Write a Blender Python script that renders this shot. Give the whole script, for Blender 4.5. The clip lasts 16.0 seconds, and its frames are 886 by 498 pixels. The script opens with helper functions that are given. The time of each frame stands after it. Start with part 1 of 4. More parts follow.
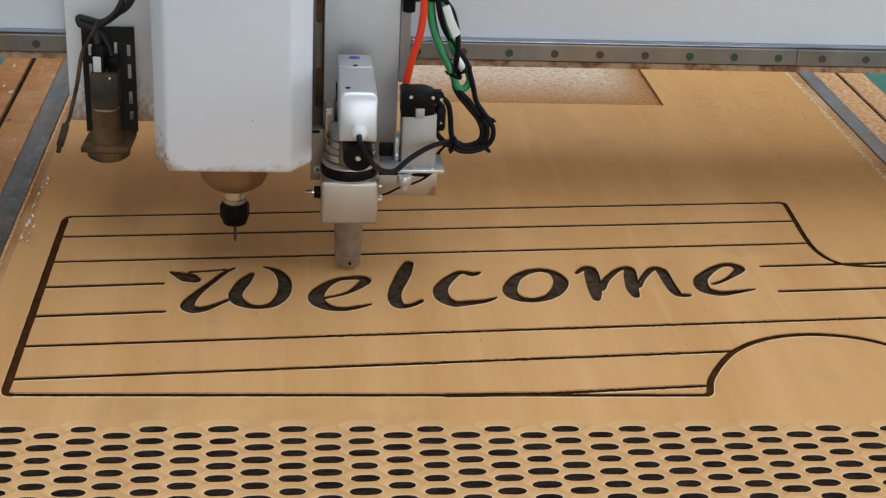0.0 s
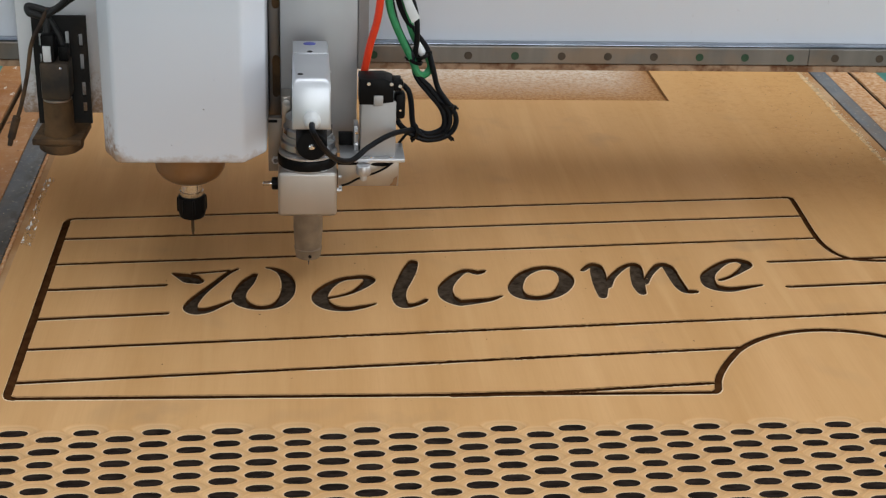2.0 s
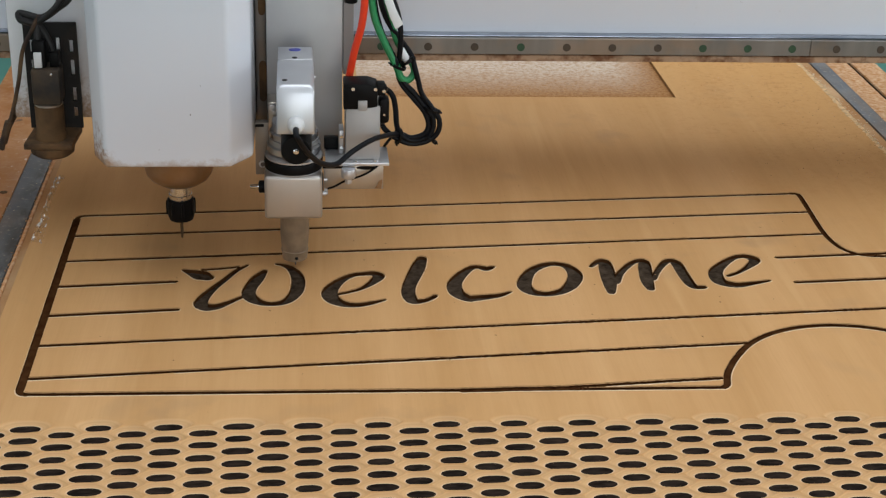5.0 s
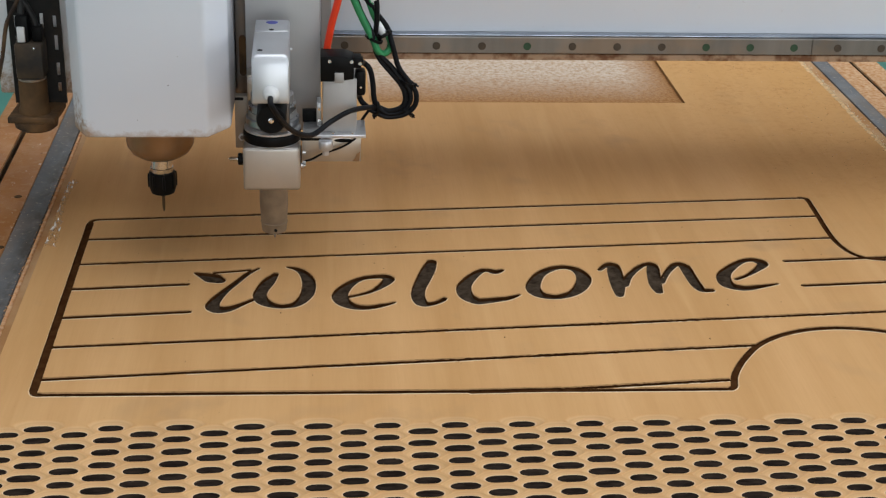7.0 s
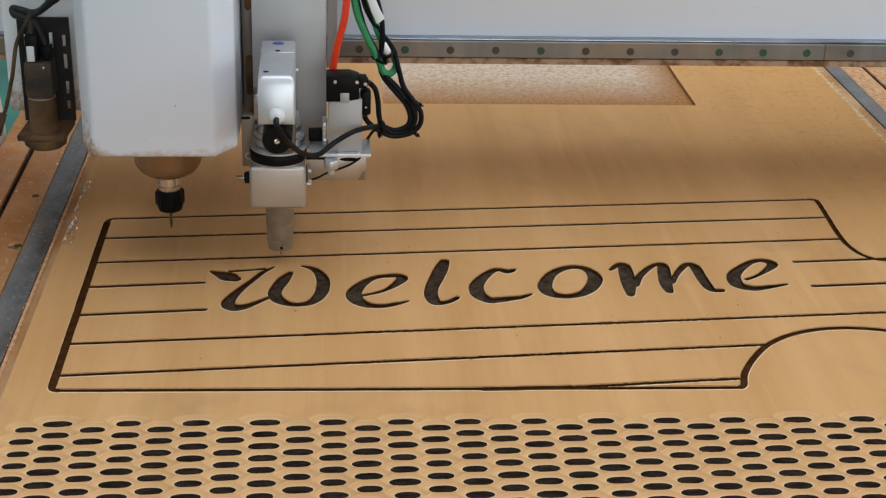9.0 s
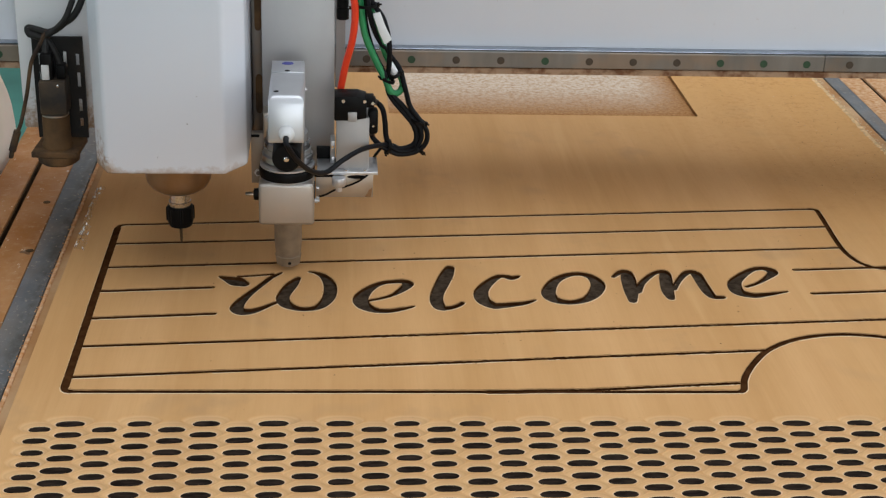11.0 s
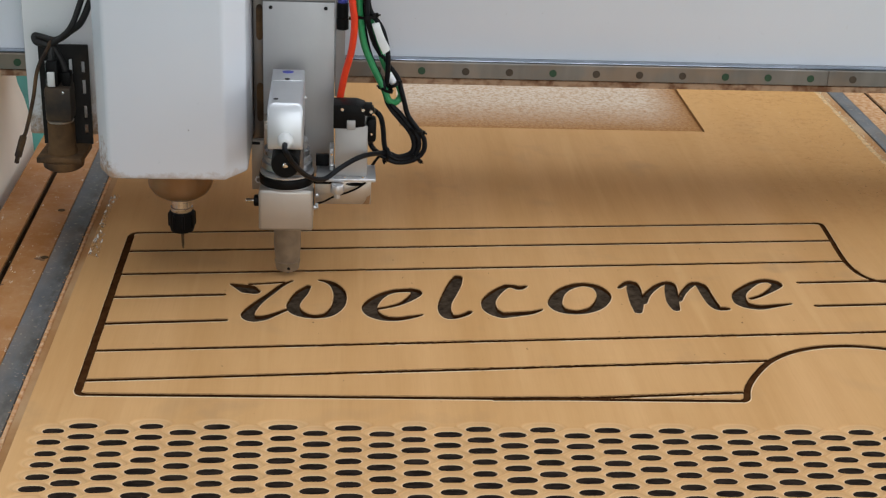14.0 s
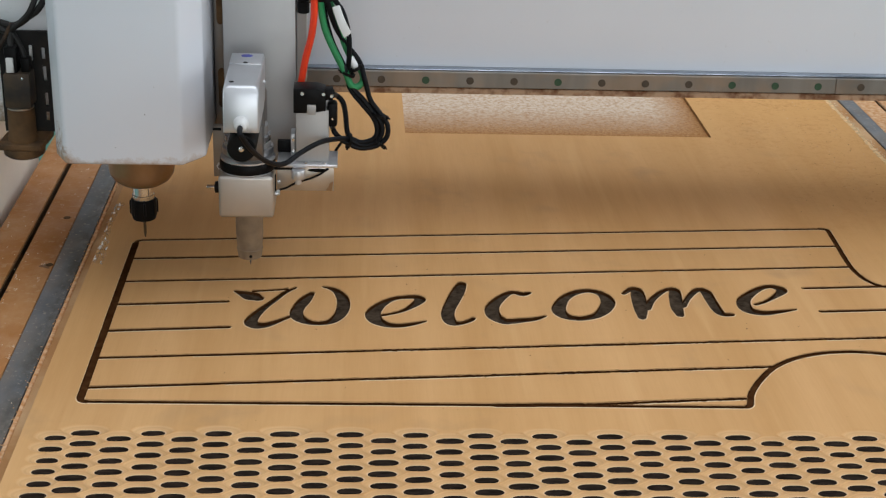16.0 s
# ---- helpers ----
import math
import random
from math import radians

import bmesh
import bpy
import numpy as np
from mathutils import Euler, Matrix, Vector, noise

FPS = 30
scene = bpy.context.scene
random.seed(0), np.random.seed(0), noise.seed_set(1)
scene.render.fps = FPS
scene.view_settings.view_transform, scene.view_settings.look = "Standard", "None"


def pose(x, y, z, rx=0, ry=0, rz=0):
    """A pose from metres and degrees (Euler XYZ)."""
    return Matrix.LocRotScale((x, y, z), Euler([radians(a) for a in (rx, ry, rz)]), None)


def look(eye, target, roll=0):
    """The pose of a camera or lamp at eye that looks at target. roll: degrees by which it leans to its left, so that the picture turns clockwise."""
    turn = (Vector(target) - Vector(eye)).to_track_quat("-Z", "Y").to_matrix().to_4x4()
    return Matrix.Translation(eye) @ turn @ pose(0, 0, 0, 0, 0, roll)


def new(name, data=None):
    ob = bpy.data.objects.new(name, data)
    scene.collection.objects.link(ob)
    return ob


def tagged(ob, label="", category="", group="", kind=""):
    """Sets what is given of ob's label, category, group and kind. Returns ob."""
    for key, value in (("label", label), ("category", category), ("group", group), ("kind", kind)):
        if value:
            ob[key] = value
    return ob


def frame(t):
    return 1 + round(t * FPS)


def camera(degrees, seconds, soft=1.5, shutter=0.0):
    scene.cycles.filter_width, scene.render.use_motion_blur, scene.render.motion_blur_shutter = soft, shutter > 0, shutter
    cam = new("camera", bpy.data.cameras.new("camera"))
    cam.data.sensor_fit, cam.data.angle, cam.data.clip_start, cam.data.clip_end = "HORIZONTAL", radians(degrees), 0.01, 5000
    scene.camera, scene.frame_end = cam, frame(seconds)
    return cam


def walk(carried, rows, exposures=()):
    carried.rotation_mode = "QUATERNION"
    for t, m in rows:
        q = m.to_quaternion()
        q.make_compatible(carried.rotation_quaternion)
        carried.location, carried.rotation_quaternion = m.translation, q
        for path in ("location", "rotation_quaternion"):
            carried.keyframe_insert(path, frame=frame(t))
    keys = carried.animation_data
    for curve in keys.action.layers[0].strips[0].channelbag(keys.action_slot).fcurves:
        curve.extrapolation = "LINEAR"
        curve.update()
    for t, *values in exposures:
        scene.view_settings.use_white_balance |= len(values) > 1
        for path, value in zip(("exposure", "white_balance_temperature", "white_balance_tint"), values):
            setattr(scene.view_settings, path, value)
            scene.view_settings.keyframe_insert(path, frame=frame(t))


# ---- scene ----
cam = camera(34.0, 16.0, soft=1.25)
PATH = [
    (0, (0.347, -1.314, 0.795), (0.551, 0.481, -0.063), 3.1),
    (0.5, (0.349, -1.31, 0.792), (0.551, 0.486, -0.065), 2.9),
    (1, (0.347, -1.304, 0.791), (0.55, 0.491, -0.068), 2.7),
    (1.5, (0.351, -1.302, 0.791), (0.547, 0.492, -0.07), 2.5),
    (2, (0.351, -1.302, 0.789), (0.546, 0.493, -0.071), 2.4),
    (2.5, (0.352, -1.302, 0.79), (0.545, 0.492, -0.071), 2.4),
    (3, (0.351, -1.299, 0.791), (0.543, 0.494, -0.074), 2.3),
    (3.5, (0.35, -1.297, 0.788), (0.54, 0.496, -0.076), 2.2),
    (4, (0.347, -1.302, 0.787), (0.539, 0.492, -0.076), 2.2),
    (6.5, (0.343, -1.316, 0.792), (0.523, 0.481, -0.067), 2.2),
    (7, (0.347, -1.324, 0.789), (0.519, 0.478, -0.063), 2.0),
    (7.5, (0.349, -1.329, 0.793), (0.515, 0.472, -0.061), 1.9),
    (8, (0.347, -1.334, 0.792), (0.51, 0.468, -0.06), 1.9),
    (8.5, (0.344, -1.34, 0.791), (0.506, 0.464, -0.058), 2.0),
    (9, (0.342, -1.343, 0.793), (0.5, 0.461, -0.055), 2.0),
    (11.5, (0.335, -1.383, 0.798), (0.489, 0.432, -0.027), 2.3),
    (12, (0.335, -1.392, 0.799), (0.487, 0.426, -0.02), 2.4),
    (12.5, (0.332, -1.397, 0.798), (0.482, 0.424, -0.015), 2.4),
    (13, (0.335, -1.399, 0.798), (0.48, 0.424, -0.012), 2.4),
    (13.5, (0.338, -1.4, 0.798), (0.478, 0.424, -0.011), 2.4),
    (14, (0.335, -1.401, 0.799), (0.477, 0.423, -0.011), 2.5),
    (14.5, (0.332, -1.4, 0.798), (0.474, 0.424, -0.009), 2.5),
    (15, (0.334, -1.401, 0.796), (0.472, 0.426, -0.007), 2.3),
    (15.5, (0.34, -1.399, 0.794), (0.47, 0.43, -0.007), 2.2),
    (16, (0.349, -1.401, 0.798), (0.471, 0.427, -0.003), 2.1),
]
walk(cam, [(t, look(e, g, r)) for t, e, g, r in PATH])

# ---- world and light: a workshop lit by roof lights and an open front ----
FLOOR_Z = -0.86
world = bpy.data.worlds.new("sky")
scene.world = world
world.use_nodes = True
sky = world.node_tree.nodes.new("ShaderNodeTexSky")
sky.sky_type = "NISHITA"
sky.sun_disc = False
sky.sun_elevation = radians(50)
sky.sun_rotation = radians(200)
world.node_tree.links.new(sky.outputs[0], world.node_tree.nodes["Background"].inputs[0])
world.node_tree.nodes["Background"].inputs[1].default_value = 0.10


def area_lamp(name, m, sx, sy, watts, colour):
    d = bpy.data.lights.new(name, "AREA")
    d.shape, d.size, d.size_y, d.energy, d.color = "RECTANGLE", sx, sy, watts, colour
    ob = new(name, d)
    ob.matrix_world = m
    return ob


# daylight through the glazed roof and through the open hall door behind the camera
DAY = (0.93, 0.97, 1.0)
ROOF = (-3.3, 6.5)
area_lamp("roof_light", look((1.6, sum(ROOF) / 2, 4.55), (1.6, sum(ROOF) / 2, 0)), 6.0, ROOF[1] - ROOF[0], 404, DAY)
# two side fill lamps, added to brighten the cover's corner faces
area_lamp("east_window_light", look((7.85, -0.8, 1.7), (0.6, 0.2, 0.3)), 5.0, 2.4, 180, DAY)
area_lamp("west_window_light", look((-5.85, -1.6, 1.7), (0.4, 0.2, 0.3)), 4.0, 2.2, 72, DAY)
area_lamp("door_light", look((1.9, -6.9, 1.6), (1.9, 0, 1.0)), 5.0, 3.6, 176, DAY)
scene.view_settings.exposure = -0.14


# ---- materials ----
class Mat:
    """A small node-graph writer."""

    def __init__(self, name, rough=0.6, metal=0.0, spec=0.5):
        self.m = bpy.data.materials.new(name)
        self.m.use_nodes = True
        self.t = self.m.node_tree
        self.b = self.t.nodes["Principled BSDF"]
        self.b.inputs["Roughness"].default_value = rough
        self.b.inputs["Metallic"].default_value = metal
        self.b.inputs["Specular IOR Level"].default_value = spec
        self.co = self.t.nodes.new("ShaderNodeTexCoord").outputs["Object"]

    def node(self, kind, **inputs):
        n = self.t.nodes.new(kind)
        for k, v in inputs.items():
            n.inputs[k.replace("_", " ")].default_value = v
        return n

    def link(self, a, b):
        self.t.links.new(a, b)

    def noise(self, scale, detail=4, stretch=(1, 1, 1), rough=0.55):
        mp = self.node("ShaderNodeMapping")
        mp.inputs["Scale"].default_value = stretch
        self.link(self.co, mp.inputs["Vector"])
        n = self.node("ShaderNodeTexNoise", Scale=scale, Detail=detail, Roughness=rough)
        self.link(mp.outputs[0], n.inputs["Vector"])
        return n.outputs["Fac"]

    def ramp(self, fac, lo, hi, a=(0, 0, 0), b=(1, 1, 1)):
        r = self.t.nodes.new("ShaderNodeValToRGB")
        r.color_ramp.elements[0].position, r.color_ramp.elements[1].position = lo, hi
        r.color_ramp.elements[0].color, r.color_ramp.elements[1].color = (*a, 1), (*b, 1)
        self.link(fac, r.inputs[0])
        return r.outputs[0]

    def mix(self, fac, a, b, blend="MIX"):
        n = self.t.nodes.new("ShaderNodeMix")
        n.data_type, n.blend_type = "RGBA", blend
        for s, v in ((n.inputs[0], fac), (n.inputs[6], a), (n.inputs[7], b)):
            if isinstance(v, (int, float)):
                s.default_value = v
            elif isinstance(v, tuple):
                s.default_value = (*v, 1)
            else:
                self.link(v, s)
        return n.outputs[2]

    def colour(self, c):
        if isinstance(c, tuple):
            self.b.inputs["Base Color"].default_value = (*c, 1)
        else:
            self.link(c, self.b.inputs["Base Color"])
        return self

    def rough(self, r):
        self.link(r, self.b.inputs["Roughness"])
        return self

    def bump(self, h, strength=0.3, dist=0.001):
        n = self.node("ShaderNodeBump", Strength=strength, Distance=dist)
        self.link(h, n.inputs["Height"])
        self.link(n.outputs[0], self.b.inputs["Normal"])
        return self


def mat_board():
    m = Mat("veneered_board", 0.6, spec=0.06)
    fibre = m.noise(60, 5, (1, 0.05, 1))
    band = m.noise(13, 4, (1, 0.09, 1))
    smear = m.noise(3.0, 3)
    c = m.mix(m.ramp(band, 0.38, 0.64), (0.512, 0.276, 0.107), (0.606, 0.344, 0.150))
    c = m.mix(m.ramp(fibre, 0.3, 0.7, (0.0,) * 3, (0.35,) * 3), c, (0.605, 0.348, 0.150))
    spots = m.ramp(m.noise(9, 2), 0.62, 0.76, (0,) * 3, (0.30,) * 3)
    c = m.mix(spots, c, (0.34, 0.22, 0.12))
    pores = m.ramp(m.noise(420, 3, (1, 0.035, 1), 0.7), 0.42, 0.70, (0,) * 3, (0.11,) * 3)
    c = m.mix(pores, c, (0.36, 0.185, 0.066))
    haze = m.ramp(m.noise(6, 5, (1, 0.35, 1), 0.65), 0.44, 0.70, (0,) * 3, (0.30,) * 3)
    c = m.mix(haze, c, (0.645, 0.385, 0.170))
    streak = m.ramp(m.noise(34, 2, (1, 0.06, 1), 0.5), 0.60, 0.70, (0,) * 3, (0.28,) * 3)
    c = m.mix(streak, c, (0.66, 0.40, 0.185))
    smudge = m.ramp(m.noise(7, 5, rough=0.6), 0.60, 0.72, (0,) * 3, (0.38,) * 3)
    c = m.mix(smudge, c, (0.38, 0.235, 0.12))
    specks = m.ramp(m.noise(150, 2), 0.72, 0.76, (0,) * 3, (0.5,) * 3)
    c = m.mix(m.mix(m.ramp(smear, 0.45, 0.62), (0, 0, 0), specks), c, (0.27, 0.14, 0.06))
    # fine sawdust pressed into the far right part of the sheet
    sep = m.t.nodes.new("ShaderNodeSeparateXYZ")
    m.link(m.co, sep.inputs[0])
    reach = m.t.nodes.new("ShaderNodeMath")
    reach.operation = "MULTIPLY_ADD"
    reach.inputs[1].default_value = 0.7
    m.link(sep.outputs["Y"], reach.inputs[0])
    m.link(sep.outputs["X"], reach.inputs[2])
    where = m.node("ShaderNodeMapRange", From_Min=1.25, From_Max=1.85, To_Min=0.0, To_Max=0.72)
    m.link(reach.outputs[0], where.inputs["Value"])
    film = m.mix(1.0, where.outputs[0], (0.9, 0.9, 0.9), "MULTIPLY")
    c = m.mix(film, c, (0.62, 0.335, 0.118))
    grit = m.mix(1.0, m.ramp(m.noise(75, 6, rough=0.8), 0.48, 0.62), m.ramp(m.noise(14, 4), 0.36, 0.66, (0.12,) * 3, (0.85,) * 3), "MULTIPLY")
    c = m.mix(m.mix(where.outputs[0], (0, 0, 0), grit), c, (0.40, 0.175, 0.050))
    # layers a cut lays open, paler fibre below; brown band paints shade under crests
    deep = m.node("ShaderNodeMapRange", From_Min=0.0, From_Max=-0.0040)
    m.link(sep.outputs["Z"], deep.inputs["Value"])
    ply_shade = m.t.nodes.new("ShaderNodeValToRGB")
    for k, (at, v) in enumerate(((0.34, 0.0), (0.44, 1.0), (0.56, 1.0), (0.66, 0.0))):
        e = ply_shade.color_ramp.elements[k] if k < 2 else ply_shade.color_ramp.elements.new(at)
        e.position, e.color = at, (v, v, v, 1)
    m.link(deep.outputs[0], ply_shade.inputs[0])
    c = m.mix(m.mix(1.0, ply_shade.outputs[0], (0.30, 0.30, 0.30), "MULTIPLY"), c, (0.36, 0.19, 0.072))
    c = m.mix(m.ramp(deep.outputs[0], 0.04, 0.30, (0,) * 3, (0.30,) * 3), c, (0.66, 0.44, 0.235))
    c = m.mix(m.ramp(deep.outputs[0], 0.80, 0.95, (0,) * 3, (0.60,) * 3), c, (0.74, 0.58, 0.42))
    m.colour(c)
    m.rough(m.ramp(smear, 0.3, 0.7, (0.5,) * 3, (0.68,) * 3))
    return m.bump(m.noise(400, 3, (1, 0.3, 1)), 0.08, 0.0005).m


def mat_dusty_pocket():
    m = Mat("dusty_pocket_floor", 0.95, spec=0.05)
    c = m.mix(m.ramp(m.noise(190, 6, rough=0.75), 0.38, 0.62), (0.31, 0.135, 0.042), (0.47, 0.245, 0.10))
    # pale sawdust has settled on the middle of the floor and left its margin bare
    sep = m.t.nodes.new("ShaderNodeSeparateXYZ")
    m.link(m.co, sep.inputs[0])
    front = m.node("ShaderNodeMapRange", From_Min=0.920, From_Max=1.07)
    m.link(sep.outputs["Y"], front.inputs["Value"])
    side = m.node("ShaderNodeMapRange", From_Min=0.955, From_Max=0.88)
    m.link(sep.outputs["X"], side.inputs["Value"])
    dust = m.mix(1.0, front.outputs[0], side.outputs[0], "MULTIPLY")
    dust = m.mix(1.0, dust, m.ramp(m.noise(130, 6, rough=0.75), 0.34, 0.58, (0.25,) * 3), "MULTIPLY")
    c = m.mix(dust, c, (0.66, 0.545, 0.43))
    c = m.mix(m.ramp(m.noise(110, 5, rough=0.7), 0.60, 0.70, (0,) * 3, (0.55,) * 3), c, (0.25, 0.14, 0.07))
    return m.colour(c).bump(m.noise(200, 4), 0.6, 0.002).m


def mat_groove():
    m = Mat("black_groove", 0.95, spec=0.0)
    c = m.mix(m.ramp(m.noise(90, 4), 0.35, 0.8), (0.046, 0.0175, 0.0062), (0.088, 0.038, 0.0145))
    return m.colour(c).bump(m.noise(300, 4), 0.5, 0.001).m


def mat_black_core():
    m = Mat("black_core", 0.9, spec=0.02)
    c = m.mix(m.ramp(m.noise(130, 5, (0.5, 1.6, 1)), 0.36, 0.72), (0.011, 0.0080, 0.0062), (0.036, 0.025, 0.019))
    return m.colour(c).m


def mat_bed():
    m = Mat("dusty_phenolic_bed", 0.7, spec=0.3)
    c = m.mix(m.ramp(m.noise(5, 4), 0.3, 0.7), (0.33, 0.128, 0.034), (0.48, 0.225, 0.078))
    c = m.mix(m.ramp(m.noise(16, 6, (1, 0.5, 1), 0.65), 0.48, 0.66, (0,) * 3, (0.45,) * 3), c, (0.53, 0.305, 0.15))
    c = m.mix(m.ramp(m.noise(90, 5), 0.56, 0.80), c, (0.50, 0.31, 0.17))
    c = m.mix(m.ramp(m.noise(70, 4, (1, 0.45, 1), 0.7), 0.63, 0.68, (0,) * 3, (0.75,) * 3), c, (0.74, 0.66, 0.56))
    c = m.mix(m.ramp(m.noise(40, 2), 0.7, 0.74, (0,) * 3, (0.7,) * 3), c, (0.07, 0.035, 0.02))
    m.rough(m.ramp(m.noise(30, 4), 0.35, 0.65, (0.38,) * 3, (0.8,) * 3))
    return m.colour(c).bump(m.noise(250, 4), 0.35, 0.001).m


def mat_pale_slat():
    m = Mat("sawdust_covered_slat", 0.85, spec=0.2)
    c = m.mix(m.ramp(m.noise(120, 5), 0.35, 0.65), (0.48, 0.215, 0.072), (0.64, 0.42, 0.25))
    return m.colour(c).bump(m.noise(250, 4), 0.4, 0.001).m


def mat_strip():
    m = Mat("grey_aluminium_strip", 0.5, 0.25, 0.4)
    c = m.mix(m.ramp(m.noise(18, 4), 0.35, 0.7), (0.125, 0.133, 0.145), (0.190, 0.194, 0.198))
    c = m.mix(m.ramp(m.noise(11, 5, (1, 0.35, 1), 0.65), 0.42, 0.66, (0,) * 3, (0.8,) * 3), c, (0.23, 0.165, 0.11))
    c = m.mix(m.ramp(m.noise(160, 4), 0.60, 0.7, (0,) * 3, (0.7,) * 3), c, (0.46, 0.39, 0.32))
    # dark trodden dirt along the side next to the board
    sep = m.t.nodes.new("ShaderNodeSeparateXYZ")
    m.link(m.co, sep.inputs[0])
    side = m.node("ShaderNodeMapRange", From_Min=-0.655, From_Max=-0.637)
    m.link(sep.outputs["X"], side.inputs["Value"])
    off = m.node("ShaderNodeMapRange", From_Min=0.1, From_Max=0.0)
    m.link(sep.outputs["X"], off.inputs["Value"])
    dirt = m.mix(1.0, side.outputs[0], m.ramp(m.noise(45, 6, (1, 0.5, 1), 0.7), 0.34, 0.60), "MULTIPLY")
    dirt = m.mix(1.0, dirt, off.outputs[0], "MULTIPLY")
    c = m.mix(dirt, c, (0.085, 0.078, 0.066))
    return m.colour(c).bump(m.noise(200, 3), 0.2, 0.0006).m


def mat_white(name="white_paint", c0=(0.555, 0.56, 0.595), c1=(0.60, 0.605, 0.64), rough=0.35):
    m = Mat(name, rough, spec=0.5)
    c = m.mix(m.ramp(m.noise(3, 3), 0.3, 0.7), c0, c1)
    c = m.mix(m.ramp(m.noise(120, 2), 0.74, 0.77, (0,) * 3, (0.25,) * 3), c, (0.35, 0.30, 0.26))
    return m.colour(c).bump(m.noise(500, 2), 0.04, 0.0004).m


def mat_steel(name, lo, hi, rough=0.35, metal=0.9, dust=0.0):
    m = Mat(name, rough, metal)
    c = m.mix(m.ramp(m.noise(25, 5, (1, 1, 0.2)), 0.3, 0.7), lo, hi)
    if dust:
        c = m.mix(m.ramp(m.noise(14, 4), 0.45, 0.6, (0,) * 3, (dust,) * 3), c, (0.30, 0.20, 0.12))
    m.rough(m.ramp(m.noise(60, 3), 0.3, 0.7, (rough * 0.93,) * 3, (rough * 1.1,) * 3))
    return m.colour(c).bump(m.noise(700, 2, (1, 1, 0.1)), 0.05, 0.0003).m


def mat_plain(name, c, rough=0.5, metal=0.0, spec=0.5, vary=0.25, scale=60):
    m = Mat(name, rough, metal, spec)
    lo = tuple(v * (1 - vary) for v in c)
    hi = tuple(min(1, v * (1 + vary)) for v in c)
    return m.colour(m.mix(m.ramp(m.noise(scale, 4), 0.3, 0.7), lo, hi)).bump(m.noise(scale * 5, 2), 0.1, 0.0004).m


def mat_dusty(name, c, dust=(0.28, 0.17, 0.085), rough=0.8, lo=0.38, hi=0.62, scale=22):
    m = Mat(name, rough, spec=0.25)
    d = m.mix(m.ramp(m.noise(scale, 5), lo, hi), c, dust)
    return m.colour(d).bump(m.noise(300, 3), 0.4, 0.0008).m


WOOD, POCKET, GROOVE, CORE = mat_board(), mat_dusty_pocket(), mat_groove(), mat_black_core()
BED, SLAT, STRIP = mat_bed(), mat_pale_slat(), mat_strip()
BEAM = mat_white("grey_white_beam_paint", (0.66, 0.68, 0.725), (0.70, 0.72, 0.765), 0.45)
ALU = mat_steel("brushed_aluminium", (0.50, 0.50, 0.51), (0.62, 0.62, 0.63), 0.42, 0.85)
ALU_PLATE = mat_steel("matt_aluminium_plate", (0.365, 0.363, 0.361), (0.395, 0.393, 0.390), 0.46, 0.5)
CAST = mat_steel("satin_silver_casting", (0.58, 0.59, 0.61), (0.62, 0.63, 0.65), 0.42, 0.85)
ALU_DUST = mat_steel("dusty_aluminium", (0.44, 0.40, 0.35), (0.52, 0.48, 0.43), 0.36, 0.85, 0.25)
RING = mat_steel("turned_steel_ring", (0.42, 0.42, 0.43), (0.55, 0.55, 0.56), 0.28, 0.95)
SLIDE = mat_steel("worn_slide_steel", (0.20, 0.19, 0.18), (0.30, 0.29, 0.28), 0.4, 0.7, 0.25)
RAIL = mat_steel("dusty_rail_steel", (0.150, 0.141, 0.128), (0.225, 0.212, 0.194), 0.38, 0.6, 0.40)
CHROME = mat_steel("bright_steel", (0.7, 0.71, 0.73), (0.82, 0.83, 0.85), 0.18, 1.0)
BLUED = mat_steel("blued_rail_top", (0.24, 0.27, 0.32), (0.42, 0.46, 0.52), 0.16, 0.9)
DARK_STEEL = mat_steel("dark_steel", (0.10, 0.10, 0.105), (0.18, 0.18, 0.185), 0.45, 0.7, 0.4)
BLACK = mat_plain("black_plastic", (0.0050, 0.0048, 0.0048), 0.45, spec=0.10)
CABLE = mat_plain("black_cable_rubber", (0.0055, 0.006, 0.0075), 0.45, spec=0.13)
GREY_CABLE = mat_plain("dark_grey_cable", (0.013, 0.012, 0.011), 0.6, spec=0.3)
NOZZLE = mat_plain("grey_nozzle_plastic", (0.185, 0.125, 0.074), 0.6)
RED = mat_plain("red_air_tube", (0.75, 0.045, 0.012), 0.35, vary=0.1)
GREEN = mat_plain("green_air_tube", (0.02, 0.22, 0.075), 0.4, vary=0.25)
PALE = mat_plain("white_label_tape", (0.72, 0.73, 0.73), 0.5, vary=0.06)
WHITE_PLASTIC = mat_plain("white_plastic", (0.58, 0.58, 0.57), 0.45, vary=0.08)
BLUE = mat_plain("blue_print", (0.05, 0.06, 0.35), 0.4)
BROWN_DUST = mat_dusty("dusty_black_metal", (0.03, 0.020, 0.013), (0.14, 0.076, 0.032))
BRACKET = mat_dusty("black_bracket_paint", (0.011, 0.010, 0.009), (0.05, 0.032, 0.018), 0.6, 0.5, 0.8)
CUP = mat_dusty("dust_caked_cup", (0.06, 0.034, 0.014), (0.125, 0.066, 0.026), 0.8)
SPINDLE = mat_steel("dust_caked_spindle", (0.25, 0.135, 0.058), (0.33, 0.185, 0.085), 0.36, 0.6, 0.6)
